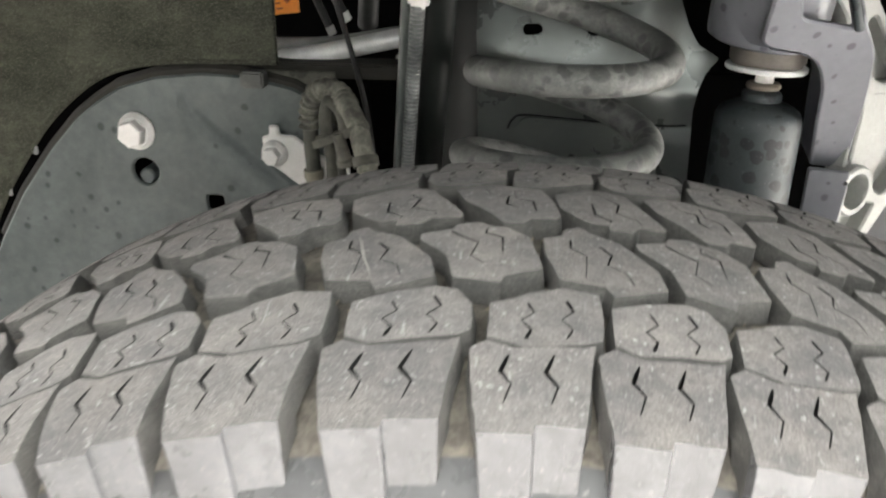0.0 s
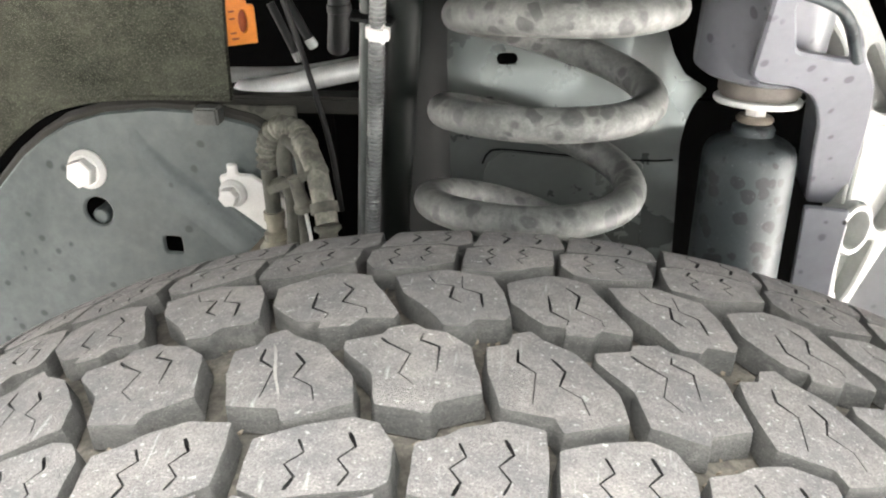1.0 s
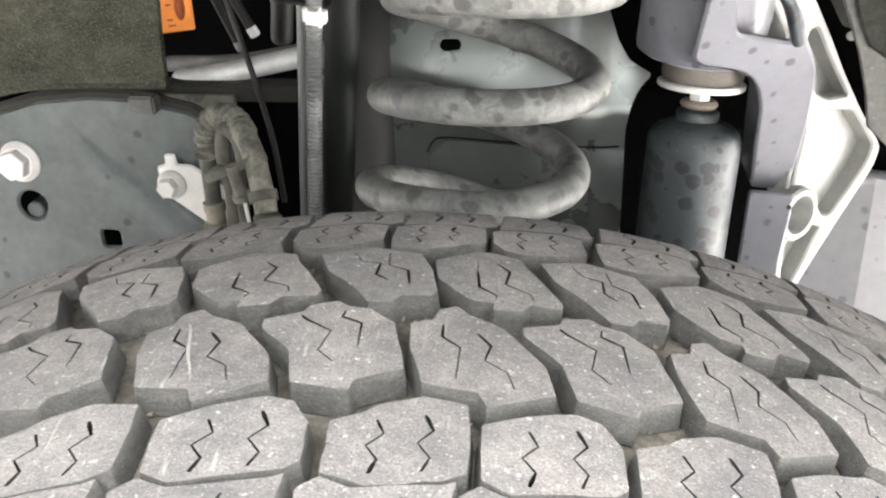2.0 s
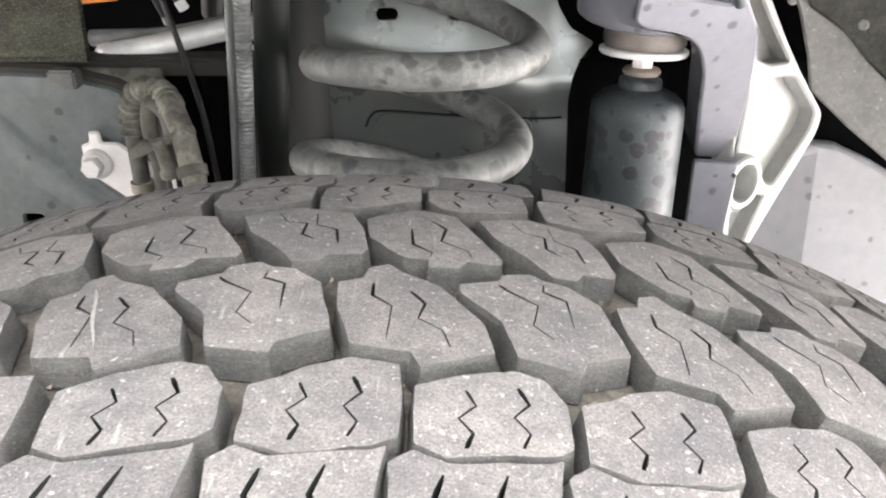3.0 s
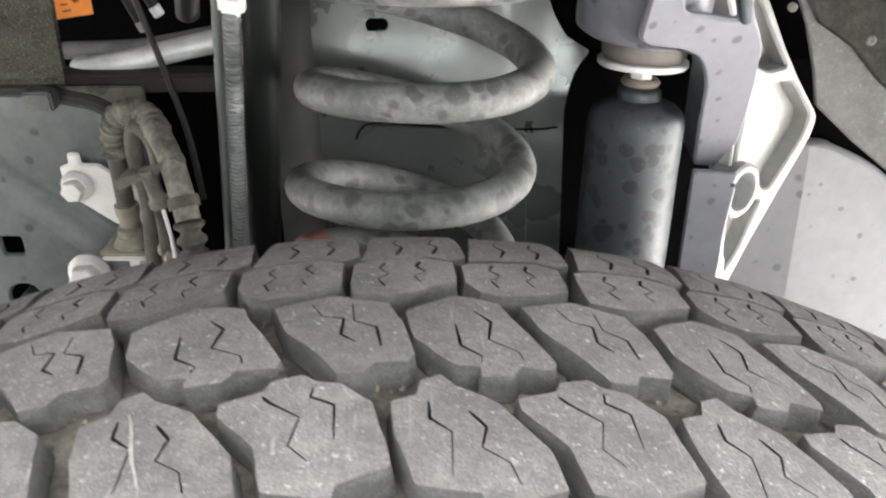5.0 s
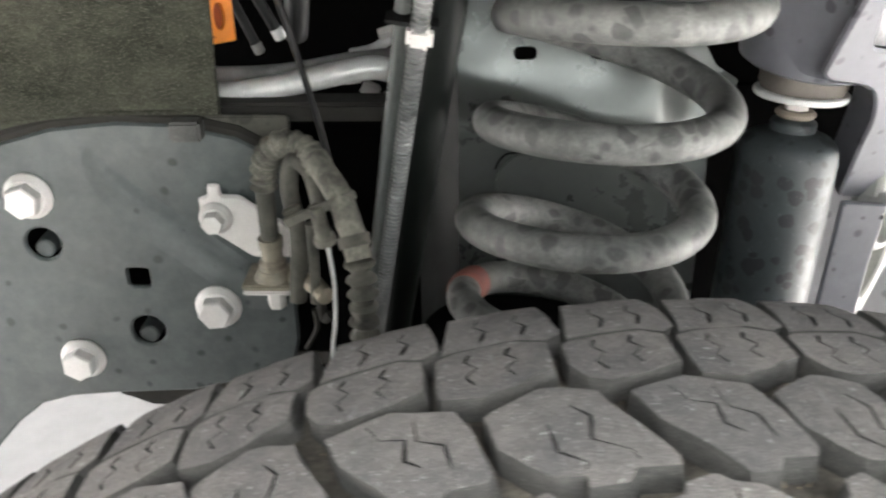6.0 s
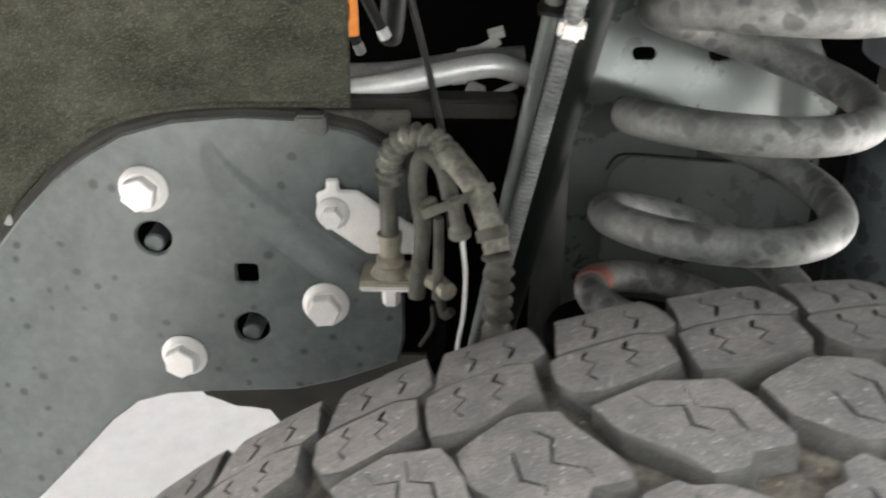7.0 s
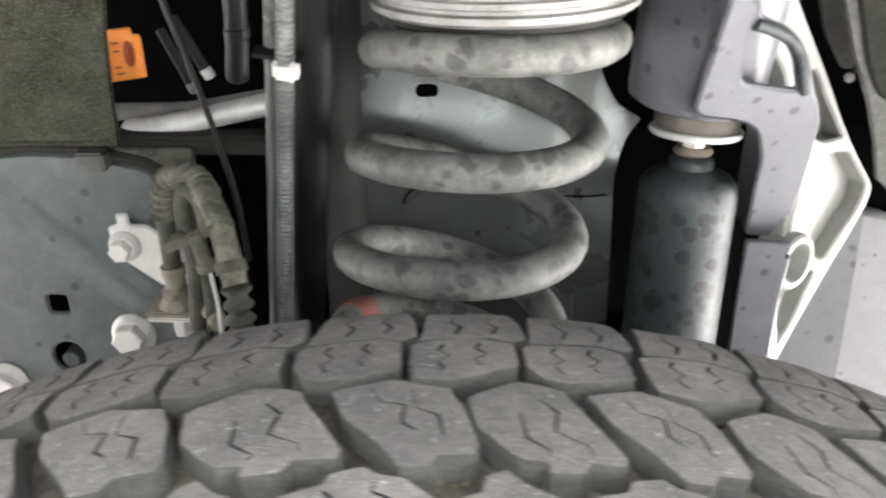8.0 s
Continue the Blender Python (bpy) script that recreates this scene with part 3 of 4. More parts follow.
def coil_spring():
    root = thing("coil_spring", "grey painted steel coil spring with dark drip marks", "coil spring")
    start, end, steps = -2.02, 2.2, 360
    pts = [coil_at(start + (end - start) * k / steps) for k in range(steps + 1)]
    part("coil", tube(pts, WIRE, 18), COIL, root)
    tip = [coil_at(-1.575 + 0.055 * k / 8) for k in range(9)]
    part("paint_band", tube(tip, WIRE + 0.0008, 18), RED, root, "faded red paint band on the wire")
    seat = thing("upper_spring_mount", "pale metal upper spring mount over a black rubber ring", "spring mount")
    up = pose(-0.009, 0.277, 0.8)
    part("rubber_ring", lathe([(0.03, 0.092), (0.058, 0.092), (0.062, 0.095), (0.062, 0.099), (0.058, 0.102), (0.03, 0.102)], 48, up, close=True), BLACK, seat)
    part("cup", lathe([(0.03, 0.0985), (0.0655, 0.0985), (0.0685, 0.1005), (0.0685, 0.1035), (0.0655, 0.1045), (0.0655, 0.106), (0.069, 0.1075), (0.069, 0.110), (0.0665, 0.111), (0.0665, 0.1125), (0.071, 0.115), (0.0735, 0.135), (0.062, 0.165),
                       (0.05, 0.2), (0.05, 0.30), (0.03, 0.30)], 48, up, close=True), MOUNT, seat, "pale ribbed metal cup")
    perch = thing("spring_perch", "dark steel spring perch on the axle", "spring perch")
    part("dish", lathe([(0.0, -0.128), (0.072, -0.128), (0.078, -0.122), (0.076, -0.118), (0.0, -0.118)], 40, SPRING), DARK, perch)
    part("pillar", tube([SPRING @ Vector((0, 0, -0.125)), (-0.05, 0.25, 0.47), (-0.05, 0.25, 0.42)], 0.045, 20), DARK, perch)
    # hidden wide plate, added to keep light from below off the coils
    part("base_plate", lathe([(0.0, -0.222), (0.15, -0.222), (0.17, -0.214), (0.17, -0.206), (0.0, -0.200)], 32, SPRING), DARK, perch, "unseen dark plate added to block light under the spring")
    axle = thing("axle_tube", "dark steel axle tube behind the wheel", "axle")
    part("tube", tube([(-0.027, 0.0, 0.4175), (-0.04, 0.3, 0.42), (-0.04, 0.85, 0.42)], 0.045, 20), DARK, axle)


# ---- bolts ----
def hex_bolt(name, x, y, z, flange, across, height, parent, mat=None, spin=0.2):
    """A flanged hex bolt whose head faces the open side."""
    m = facing(x, y, z)
    bm = lathe([(0, 0), (flange, 0), (flange, 0.0016), (flange * 0.93, 0.0028), (across * 0.62, 0.0052), (0, 0.0052)], 28, m)
    r = across / math.sqrt(3)
    head = [(r, 0.004), (r, height - 0.0012), (r * 0.9, height), (0, height - 0.0004)]
    lathe(head, 6, m @ Matrix.Rotation(spin, 4, "Z"), bm)
    ob = part(name, bm, mat or ZINC, parent, "pale zinc-plated flanged hex bolt")
    return ob


# ---- the bolted frame plate ----
def frame_plate():
    root = thing("frame_bracket", "slate grey painted steel frame bracket with bolts and holes", "frame bracket")
    out = [(-0.66, 0.40), (-0.56, 0.425), (-0.487, 0.499), (-0.455, 0.533), (-0.42, 0.572), (-0.399, 0.589), (-0.376, 0.596), (-0.344, 0.599), (-0.288, 0.602),
           (-0.257, 0.61), (-0.231, 0.62), (-0.215, 0.627), (-0.2105, 0.645), (-0.2105, 0.70), (-0.2085, 0.735), (-0.207, 0.762), (-0.216, 0.778), (-0.237, 0.790),
           (-0.275, 0.7985), (-0.309, 0.800), (-0.350, 0.796), (-0.382, 0.787), (-0.405, 0.774), (-0.425, 0.760), (-0.453, 0.733), (-0.489, 0.692), (-0.519, 0.649), (-0.56, 0.58), (-0.62, 0.54), (-0.66, 0.53)]
    Y = 0.325
    holes = [circle(-0.3705, 0.7175, 0.0115), circle(-0.3125, 0.6515, 0.0115),
             rounded([(-0.3195, 0.6995), (-0.305, 0.6995), (-0.305, 0.686), (-0.3195, 0.686)], 0.003)]
    body = plate(out, holes, 0.003, facing(0, Y, 0))
    # shallow pressed step that runs down across the plate
    bead = [(-0.329, 0.786), (-0.320, 0.768), (-0.296, 0.744), (-0.262, 0.716), (-0.232, 0.690), (-0.214, 0.676)]
    line = curve_points([(x, 0, z) for x, z in bead], 6)
    last = None
    for i, p in enumerate(line):
        d = (line[min(i + 1, len(line) - 1)] - line[max(i - 1, 0)]).normalized()
        taper = min(1.0, 2.6 * i / (len(line) - 1)) * min(1.0, 4.0 * (1 - i / (len(line) - 1)) + 0.3)
        swell = 0.0052 * taper
        row = [body.verts.new(p + Vector((-d.z, 0, d.x)) * (0.024 * w if w < 0 else 0.008 * w) * (0.35 + 0.65 * taper) + Vector((0, Y + 0.0002 - swell * (0.5 + 0.5 * math.cos(math.pi * w)), 0))) for w in (-1, -0.75, -0.5, -0.25, 0, 0.25, 0.5, 0.75, 1)]
        if last:
            for k in range(8):
                body.faces.new((last[k], row[k], row[k + 1], last[k + 1]))
        last = row
    part("plate", body, PLATE, root)
    # edge coloured dark for the soft shadow below the liner
    part("turned_edge", tube([(x, Y + 0.0075, z + 0.0015) for x, z in out[16:27]], 0.0055, 10), GRIME_SHADE, root)
    for n, (x, z, s) in enumerate(((-0.372, 0.752, 0.3), (-0.262, 0.6715, 0.1), (-0.361, 0.6295, 0.5))):
        hex_bolt("flange_bolt", x, Y - 0.0002, z, 0.0155, 0.0195, 0.0135, root, spin=s)
    for x, z in ((-0.3725, 0.7115), (-0.3145, 0.6455)):
        pin = lathe([(0, -0.02), (0.0066, -0.02), (0.0066, 0.0), (0.0055, 0.0015), (0, 0.002)], 20, facing(x, Y + 0.006, z))
        part("stud", pin, PLATE, root)
    arm = thing("radius_arm", "grimy brown steel suspension arm below the bracket", "suspension arm")
    part("arm", tube([(-0.365, 0.425, 0.562), (-0.33, 0.42, 0.55), (-0.28, 0.42, 0.530), (-0.2, 0.42, 0.50), (-0.05, 0.42, 0.46)], 0.017, 14, 4), GRIME_SHADE, arm)
    part("fin", plate([(-0.381, 0.548), (-0.3765, 0.541), (-0.366, 0.537), (-0.353, 0.531), (-0.341, 0.5305), (-0.326, 0.528), (-0.318, 0.515), (-0.30, 0.48), (-0.2, 0.47), (-0.2, 0.585), (-0.335, 0.585)], [], 0.004, facing(0, 0.4, 0)), GRIME_SHADE, arm)
    back = thing("frame_rail", "dark grime-covered steel frame rail behind the bracket", "frame rail")
    part("web", box(0.085, 0.004, 0.09, pose(-0.2475, 0.333, 0.757), 0.001), FRAME_DIRT, back)
    part("flange", box(0.165, 0.022, 0.012, pose(-0.2225, 0.352, 0.800), 0.002), GRIME_SHADE, back)


# ---- brake hose and its mount ----
def hose_mount():
    root = thing("hose_bracket", "pale zinc hose bracket bolted to the frame", "hose bracket")
    tab = rounded([(-0.263, 0.7535), (-0.2565, 0.7555), (-0.2565, 0.763), (-0.2485, 0.763), (-0.2485, 0.7555), (-0.237, 0.7555), (-0.2245, 0.746), (-0.2015, 0.731), (-0.2015, 0.7125),
           (-0.2325, 0.7125), (-0.262, 0.7345)], 0.002, 2)
    part("tab", plate(tab, [], 0.0025, facing(0, 0.3165, 0)), ZINC, root)
    part("shelf", box(0.036, 0.03, 0.004, pose(-0.2165, 0.3025, 0.7065), 0.001), BRASS, root)
    part("shelf_lip", box(0.034, 0.024, 0.003, pose(-0.218, 0.302, 0.7015), 0.001), ZINC, root)
    part("arm", tube([(-0.205, 0.298, 0.708), (-0.190, 0.285, 0.712), (-0.180, 0.270, 0.712)], 0.0055, 10, 4), BRASS, root)
    part("latch", tube([(-0.186, 0.282, 0.706), (-0.183, 0.275, 0.694), (-0.178, 0.272, 0.698)], 0.003, 8, 4), GRIME_SHADE, root)
    part("hook", tube([(-0.19, 0.283, 0.695), (-0.19, 0.285, 0.68), (-0.198, 0.287, 0.664)], 0.0015, 8, 4), GRIME_SHADE, root)
    hex_bolt("flange_bolt", -0.2525, 0.3155, 0.7415, 0.0105, 0.0125, 0.012, root, spin=0.1)
    hose = thing("brake_hose", "dusty black brake hose in a ribbed sleeve, looped over", "brake hose")
    end = lathe([(0, 0), (0.0075, 0), (0.0085, 0.004), (0.0085, 0.010), (0.0065, 0.012), (0.0065, 0.018), (0.0075, 0.020), (0.0075, 0.026), (0, 0.026)], 20, pose(-0.2165, 0.300, 0.7095))
    part("end_fitting", end, BRASS, hose, "dull brass end fitting")
    cone = lathe([(0, 0), (0.0125, 0), (0.009, 0.006), (0, 0.008)], 20, pose(-0.2165, 0.300, 0.7088))
    part("cone_washer", cone, BRASS, hose)
    low = lathe([(0, 0), (0.0055, 0), (0.006, 0.004), (0.006, 0.014), (0, 0.014)], 6, pose(-0.2165, 0.301, 0.6865))
    part("lower_nut", low, ZINC, hose)
    part("hose", tube([(-0.2165, 0.300, 0.733), (-0.2165, 0.300, 0.76), (-0.2155, 0.299, 0.780), (-0.210, 0.296, 0.795)], 0.0056, 14, 8), HOSE, hose)
    arch = [(-0.2165, 0.300, 0.768), (-0.215, 0.299, 0.783), (-0.2085, 0.296, 0.795), (-0.198, 0.292, 0.800), (-0.187, 0.286, 0.798), (-0.178, 0.275, 0.792)]
    part("ribbed_sleeve", tube(arch, 0.0069, 16, 12, ribs=0.0016, rib_pitch=0.0056), DUSTY, hose, "dusty corrugated sleeve")
    part("lower_hose", tube([(-0.185, 0.284, 0.797), (-0.1675, 0.257, 0.787), (-0.158, 0.241, 0.771), (-0.1535, 0.233, 0.757)], 0.0070, 16, 8), DUSTY, hose, "dusty grey rubber hose")
    for p, q, r in (((-0.157, 0.2393, 0.7685), (-0.1555, 0.2365, 0.763), 0.0088),):
        part("collar", tube([p, q], r, 16), HOSE, hose)
    bellows = [(-0.1535, 0.233, 0.757), (-0.1525, 0.231, 0.742), (-0.1525, 0.231, 0.715), (-0.153, 0.231, 0.68), (-0.155, 0.232, 0.62), (-0.157, 0.236, 0.56)]
    part("bellows", tube(bellows, 0.0068, 18, 10, ribs=0.0020, rib_pitch=0.0088), HOSE, hose, "ribbed dusty rubber bellows")
    tie = thing("cable_tie", "dark plastic cable tie round the hoses", "cable tie")
    part("strap", box(0.041, 0.0014, 0.0058, pose(-0.1745, 0.2445, 0.7815, 0, -19, 14), 0.0006), PLUG, tie)
    part("head", box(0.010, 0.006, 0.008, pose(-0.1905, 0.253, 0.7745, 0, -20, 20), 0.001), HOSE, tie)
    second = thing("sensor_lead", "dark sensor lead with a pale plug and thin white wire", "sensor lead")
    part("lead", tube([(-0.2, 0.286, 0.70), (-0.196, 0.286, 0.745), (-0.1985, 0.285, 0.775), (-0.194, 0.283, 0.793), (-0.184, 0.279, 0.787), (-0.179, 0.272, 0.771)], 0.0052, 12, 8), HOSE, second)
    part("plug", lathe([(0, 0), (0.0062, 0), (0.0062, 0.0035), (0.0046, 0.005), (0.0038, 0.024), (0, 0.024)], 16, pose(-0.1735, 0.2485, 0.7595, 10, -8)), PLUG, second, "pale tapered plug")
    part("side_lead", tube([(-0.187, 0.275, 0.705), (-0.186, 0.275, 0.735), (-0.186, 0.274, 0.758)], 0.003, 10, 4), HOSE, second)
    part("white_wire", tube([(-0.1722, 0.2471, 0.757), (-0.1702, 0.2468, 0.735), (-0.1712, 0.2465, 0.71), (-0.1743, 0.2461, 0.688), (-0.176, 0.246, 0.65)], 0.0012, 8, 6), WHITE, second, "thin white wire")


# ---- upright conduits ----
def conduits():
    root = thing("conduit_bundle", "upright grey conduit and ribbed cable loom with a pale clip", "cable conduit")
    def at(p0, p1, z):
        k = (z - p0[2]) / (p1[2] - p0[2])
        return tuple(a + (b - a) * k for a, b in zip(p0, p1))
    l0, l1 = (-0.1255, 0.2598, 0.9), (-0.1556, 0.3072, 0.7)
    m0, m1 = (-0.1163, 0.2484, 0.9), (-0.1502, 0.3069, 0.7)
    zs = (1.2, 1.0, 0.9, 0.8, 0.7, 0.6)
    part("conduit", tube([at(l0, l1, z) for z in zs], 0.0042, 14), CHANNEL, root, "smooth grey-green conduit")
    part("loom", tube([(p[0] + 0.001, p[1] - 0.002, p[2]) for p in (at(m0, m1, z) for z in zs)], 0.0046, 14, ribs=0.0006, rib_pitch=0.0031), CONDUIT, root, "ribbed grey cable loom")
    # channel darkened by colour for the shade behind the loom
    part("channel", tube([(p[0] + 0.0125, p[1] + 0.016, p[2]) for p in (at(m0, m1, z) for z in zs)], 0.0105, 16), SHADED_PAINT, root)
    c = (-0.1197, 0.2545, 0.8705)
    part("clip", box(0.0135, 0.010, 0.0125, Matrix.Translation(c) @ pose(0, 0, 0, 16, 8, 0), 0.0025), ZINC, root, "pale plastic clip")
    part("clip_band", box(0.026, 0.011, 0.0022, pose(-0.1235, 0.2585, 0.8775, 16, 8, 0), 0.0006), BLACK, root)


# ---- engine bay ----
def bay():
    pipe = thing("coolant_pipe", "satin aluminium pipe across the dark engine bay", "pipe")
    part("pipe", tube([(-0.262, 0.385, 0.800), (-0.2545, 0.364, 0.8040), (-0.22, 0.36, 0.8100), (-0.18, 0.36, 0.8185), (-0.158, 0.36, 0.8225), (-0.146, 0.362, 0.8205),
                       (-0.13, 0.372, 0.812)], 0.0074, 18, 8), PIPE, pipe)
    upper = thing("coolant_pipe", "thin grey pipe behind the aluminium pipe", "pipe")
    part("pipe", tube([(-0.275, 0.385, 0.810), (-0.22, 0.382, 0.8125), (-0.17, 0.382, 0.8205), (-0.135, 0.385, 0.823)], 0.0058, 14, 8), MOUNT, upper)
    cable = thing("cable", "thin black cable hanging in the engine bay", "cable")
    part("sheath", tube([(-0.232, 0.327, 0.98), (-0.2122, 0.331, 0.9), (-0.1995, 0.3335, 0.85), (-0.1885, 0.336, 0.80), (-0.183, 0.338, 0.765), (-0.181, 0.342, 0.72)], 0.0021, 10, 6), CABLE, cable)
    tag = thing("orange_tag", "orange plastic tag with an oval slot", "tag")
    m = facing(-0.2454, 0.349, 0.8568, 36, 0)
    outline = rounded([(-0.022, -0.0155), (0.0105, -0.0155), (0.0105, 0.0085), (0.0098, 0.0115), (0.0055, 0.0118), (0.0050, 0.0165), (-0.022, 0.0165)], 0.0012)
    slot = [(0.0015 + 0.0033 * math.cos(a), 0.0005 + 0.0082 * math.sin(a)) for a in (2 * math.pi * k / 20 for k in range(20))]
    part("plate", plate(outline, [slot], 0.003, m, 0.0005), ORANGE, tag)
    part("slot_back", plate([(-0.003, -0.009), (0.006, -0.009), (0.006, 0.010), (-0.003, 0.010)], [], 0.001, m @ Matrix.Translation((0, 0, -0.0035)), 0), ORANGE_DARK, tag)
    for k, (x, y, w) in enumerate(((-0.006, 0.008, 0.004), (-0.006, 0.003, 0.0035), (-0.006, -0.007, 0.004), (-0.005, -0.011, 0.005))):
        part("mark", box(w, 0.0012, 0.0004, m @ Matrix.Translation((x, y, 0.0002)), 0), ORANGE_DARK, tag)
    for a, b, r in (((-0.230, 0.448, 0.8195), (-0.250, 0.444, 0.862), 0.0038), ((-0.250, 0.466, 0.804), (-0.268, 0.462, 0.85), 0.0034)):
        rod = thing("bolt_stud", "dark rod with a pale rounded end in the engine bay", "stud")
        d = (Vector(b) - Vector(a)).normalized()
        part("rod", tube([Vector(a) + d * 0.004, b], r, 12), BLACK, rod)
        part("end_cap", tube([Vector(a) - d * 0.003, Vector(a) - d * 0.002, Vector(a) + d * 0.005, Vector(a) + d * 0.006], lambda k, r=r: r * (0.75 if k in (0.0, 1.0) else 1.15), 12), WHITE if r > 0.0036 else MOUNT, rod, "pale end cap")
    clamp = thing("hose_clamp", "bright metal hose clamp in the dark engine bay", "hose clamp")
    part("band", tube([(-0.178, 0.43, 0.811), (-0.162, 0.428, 0.815), (-0.15, 0.43, 0.822)], 0.0038, 10, 4), PIPE, clamp)
    part("screw", tube([(-0.157, 0.424, 0.826), (-0.147, 0.424, 0.829)], 0.0045, 6), ZINC, clamp)
    part("tail", tube([(-0.182, 0.43, 0.791), (-0.172, 0.428, 0.793)], 0.002, 8), ZINC, clamp)
    lug = thing("hose_clamp", "bright metal hose clamp below the aluminium pipe", "hose clamp")
    part("block", box(0.013, 0.008, 0.010, pose(-0.1655, 0.428, 0.786, 0, 25, 0), 0.0015), ZINC, lug)
    part("strip", tube([(-0.155, 0.43, 0.781), (-0.146, 0.43, 0.786), (-0.136, 0.432, 0.7895)], 0.0026, 8, 4), PIPE, lug)
    duct = thing("engine_duct", "dark moulded duct deep in the engine bay", "duct")
    part("body", tube([(-0.2335, 0.524, 0.800), (-0.2315, 0.52, 0.808), (-0.2282, 0.52, 0.8407), (-0.2267, 0.52, 0.90), (-0.226, 0.52, 0.98), (-0.226, 0.52, 1.249)], 0.0098, 16, 6), BLACK, duct)
    part("clamp_band", lathe([(0.0099, -0.004), (0.0108, -0.003), (0.0108, 0.003), (0.0099, 0.004)], 20, pose(-0.2285, 0.52, 0.835), close=True), BLACK, duct)


# ---- rail web behind the spring ----
def rail_web():
    root = thing("inner_rail", "grey painted steel rail behind the spring with oval holes", "rail")

    def along(pts, v):
        for (a0, b0), (a1, b1) in zip(pts, pts[1:]):
            if v <= a1:
                return b0 + (b1 - b0) * (v - a0) / (a1 - a0)
        return pts[-1][1]

    def ease(v):
        v = max(0.0, min(1.0, v))
        return v * v * (3 - 2 * v)

    fold = [(-0.104, 0.818), (-0.082, 0.811), (-0.045, 0.8007), (-0.023, 0.7911), (0.03, 0.7863), (0.06, 0.7863)]
    side = [(0.55, 0.060), (0.77, 0.060), (0.785, 0.0625), (0.795, 0.0665), (0.801, 0.071), (0.8065, 0.0765), (0.8095, 0.072), (0.8165, 0.0605), (0.830, 0.0525), (0.85, 0.0455), (0.88, 0.038), (0.92, 0.02), (1.01, 0.0)]

    def depth(x, z):
        """One pressed sheet: upright below the fold, leaning back above it, rolled away towards the shock."""
        zf = along(fold, max(-0.104, x))
        d = z - zf
        w = 0.003 + 0.022 * ease((x + 0.01) / 0.05)
        base = 0.368 + 0.3057 * (zf - 0.815)
        y = base + 0.3057 * 0.5 * (d + math.sqrt(d * d + w * w)) + (0.3705 - base) * ease(-d / 0.034)
        out = max(0.0, x - 0.034)
        high = ease((z - 0.735) / 0.07)
        return y + 0.009 * ease((x - 0.02) / 0.03) * high + 3.0 * out ** 2 * high + 0.0005 * noise.noise(Vector((x * 30, z * 30, 1.0)))

    levels = [0.55 + 0.2 * k / 14 for k in range(14)] + [0.75 + 0.11 * k / 50 for k in range(50)] + [0.86 + 0.15 * k / 20 for k in range(21)]
    bm = bmesh.new()
    grid = []
    for z in levels:
        right = along(side, z)
        grid.append([bm.verts.new((x, depth(x, z), z)) for x in (-0.104 + (right + 0.104) * k / 70 for k in range(71))])
    for p, q in zip(grid, grid[1:]):
        for k in range(70):
            bm.faces.new((p[k], p[k + 1], q[k + 1], q[k]))
    for x, z in ((-0.061, 0.828), (-0.0135, 0.828)):
        oval = [(x + (0.0033 if c > 0 else -0.0033) + 0.0042 * c, z + 0.004 * e) for c, e in ((math.cos(2 * math.pi * k / 24), math.sin(2 * math.pi * k / 24)) for k in range(24))]
        gone = [f for f in bm.faces if ((f.calc_center_median().x - x) / 0.0098) ** 2 + ((f.calc_center_median().z - z) / 0.0062) ** 2 < 1]
        before = {e for e in bm.edges if e.is_boundary}
        bmesh.ops.delete(bm, geom=gone, context="FACES")
        rim = [e for e in bm.edges if e.is_boundary and e not in before]
        ring = [bm.verts.new((a, depth(a, b), b)) for a, b in oval]
        loop = [bm.edges.new((ring[k], ring[(k + 1) % 24])) for k in range(24)]
        bmesh.ops.bridge_loops(bm, edges=rim + loop)
        inner = [bm.verts.new((a, depth(a, b) + 0.003, b)) for a, b in oval]
        for k in range(24):
            bm.faces.new((ring[k], ring[(k + 1) % 24], inner[(k + 1) % 24], inner[k]))
    bmesh.ops.recalc_face_normals(bm, faces=bm.faces)
    part("web", bm, RAIL, root, "smooth grey-green web with a bright rolled horn")
    over = rounded([(-0.078, 0.58), (0.036, 0.58), (0.036, 0.757), (0.0, 0.758), (-0.066, 0.762), (-0.078, 0.748)], 0.006)
    part("doubler", plate(over, [], 0.003, facing(0, 0.3668, 0), 0.0004), RAIL, root)
    seam = [(-0.079, 0.752), (-0.075, 0.7595), (-0.066, 0.7632), (-0.03, 0.7612), (0.0, 0.7592), (0.04, 0.7582), (0.056, 0.757)]
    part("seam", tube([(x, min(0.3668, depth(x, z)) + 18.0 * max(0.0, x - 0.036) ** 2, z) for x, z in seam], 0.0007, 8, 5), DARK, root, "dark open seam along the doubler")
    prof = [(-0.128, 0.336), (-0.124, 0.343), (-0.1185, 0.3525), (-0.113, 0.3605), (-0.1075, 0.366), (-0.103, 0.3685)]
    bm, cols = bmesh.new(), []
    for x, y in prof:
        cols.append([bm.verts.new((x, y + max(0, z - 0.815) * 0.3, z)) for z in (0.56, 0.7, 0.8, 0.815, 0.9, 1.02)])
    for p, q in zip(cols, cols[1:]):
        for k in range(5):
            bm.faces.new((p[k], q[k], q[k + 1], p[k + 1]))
    # bend painted near black for the shaded corner, unlike the rest of the rail
    part("bend", bm, SHADED_PAINT, root)


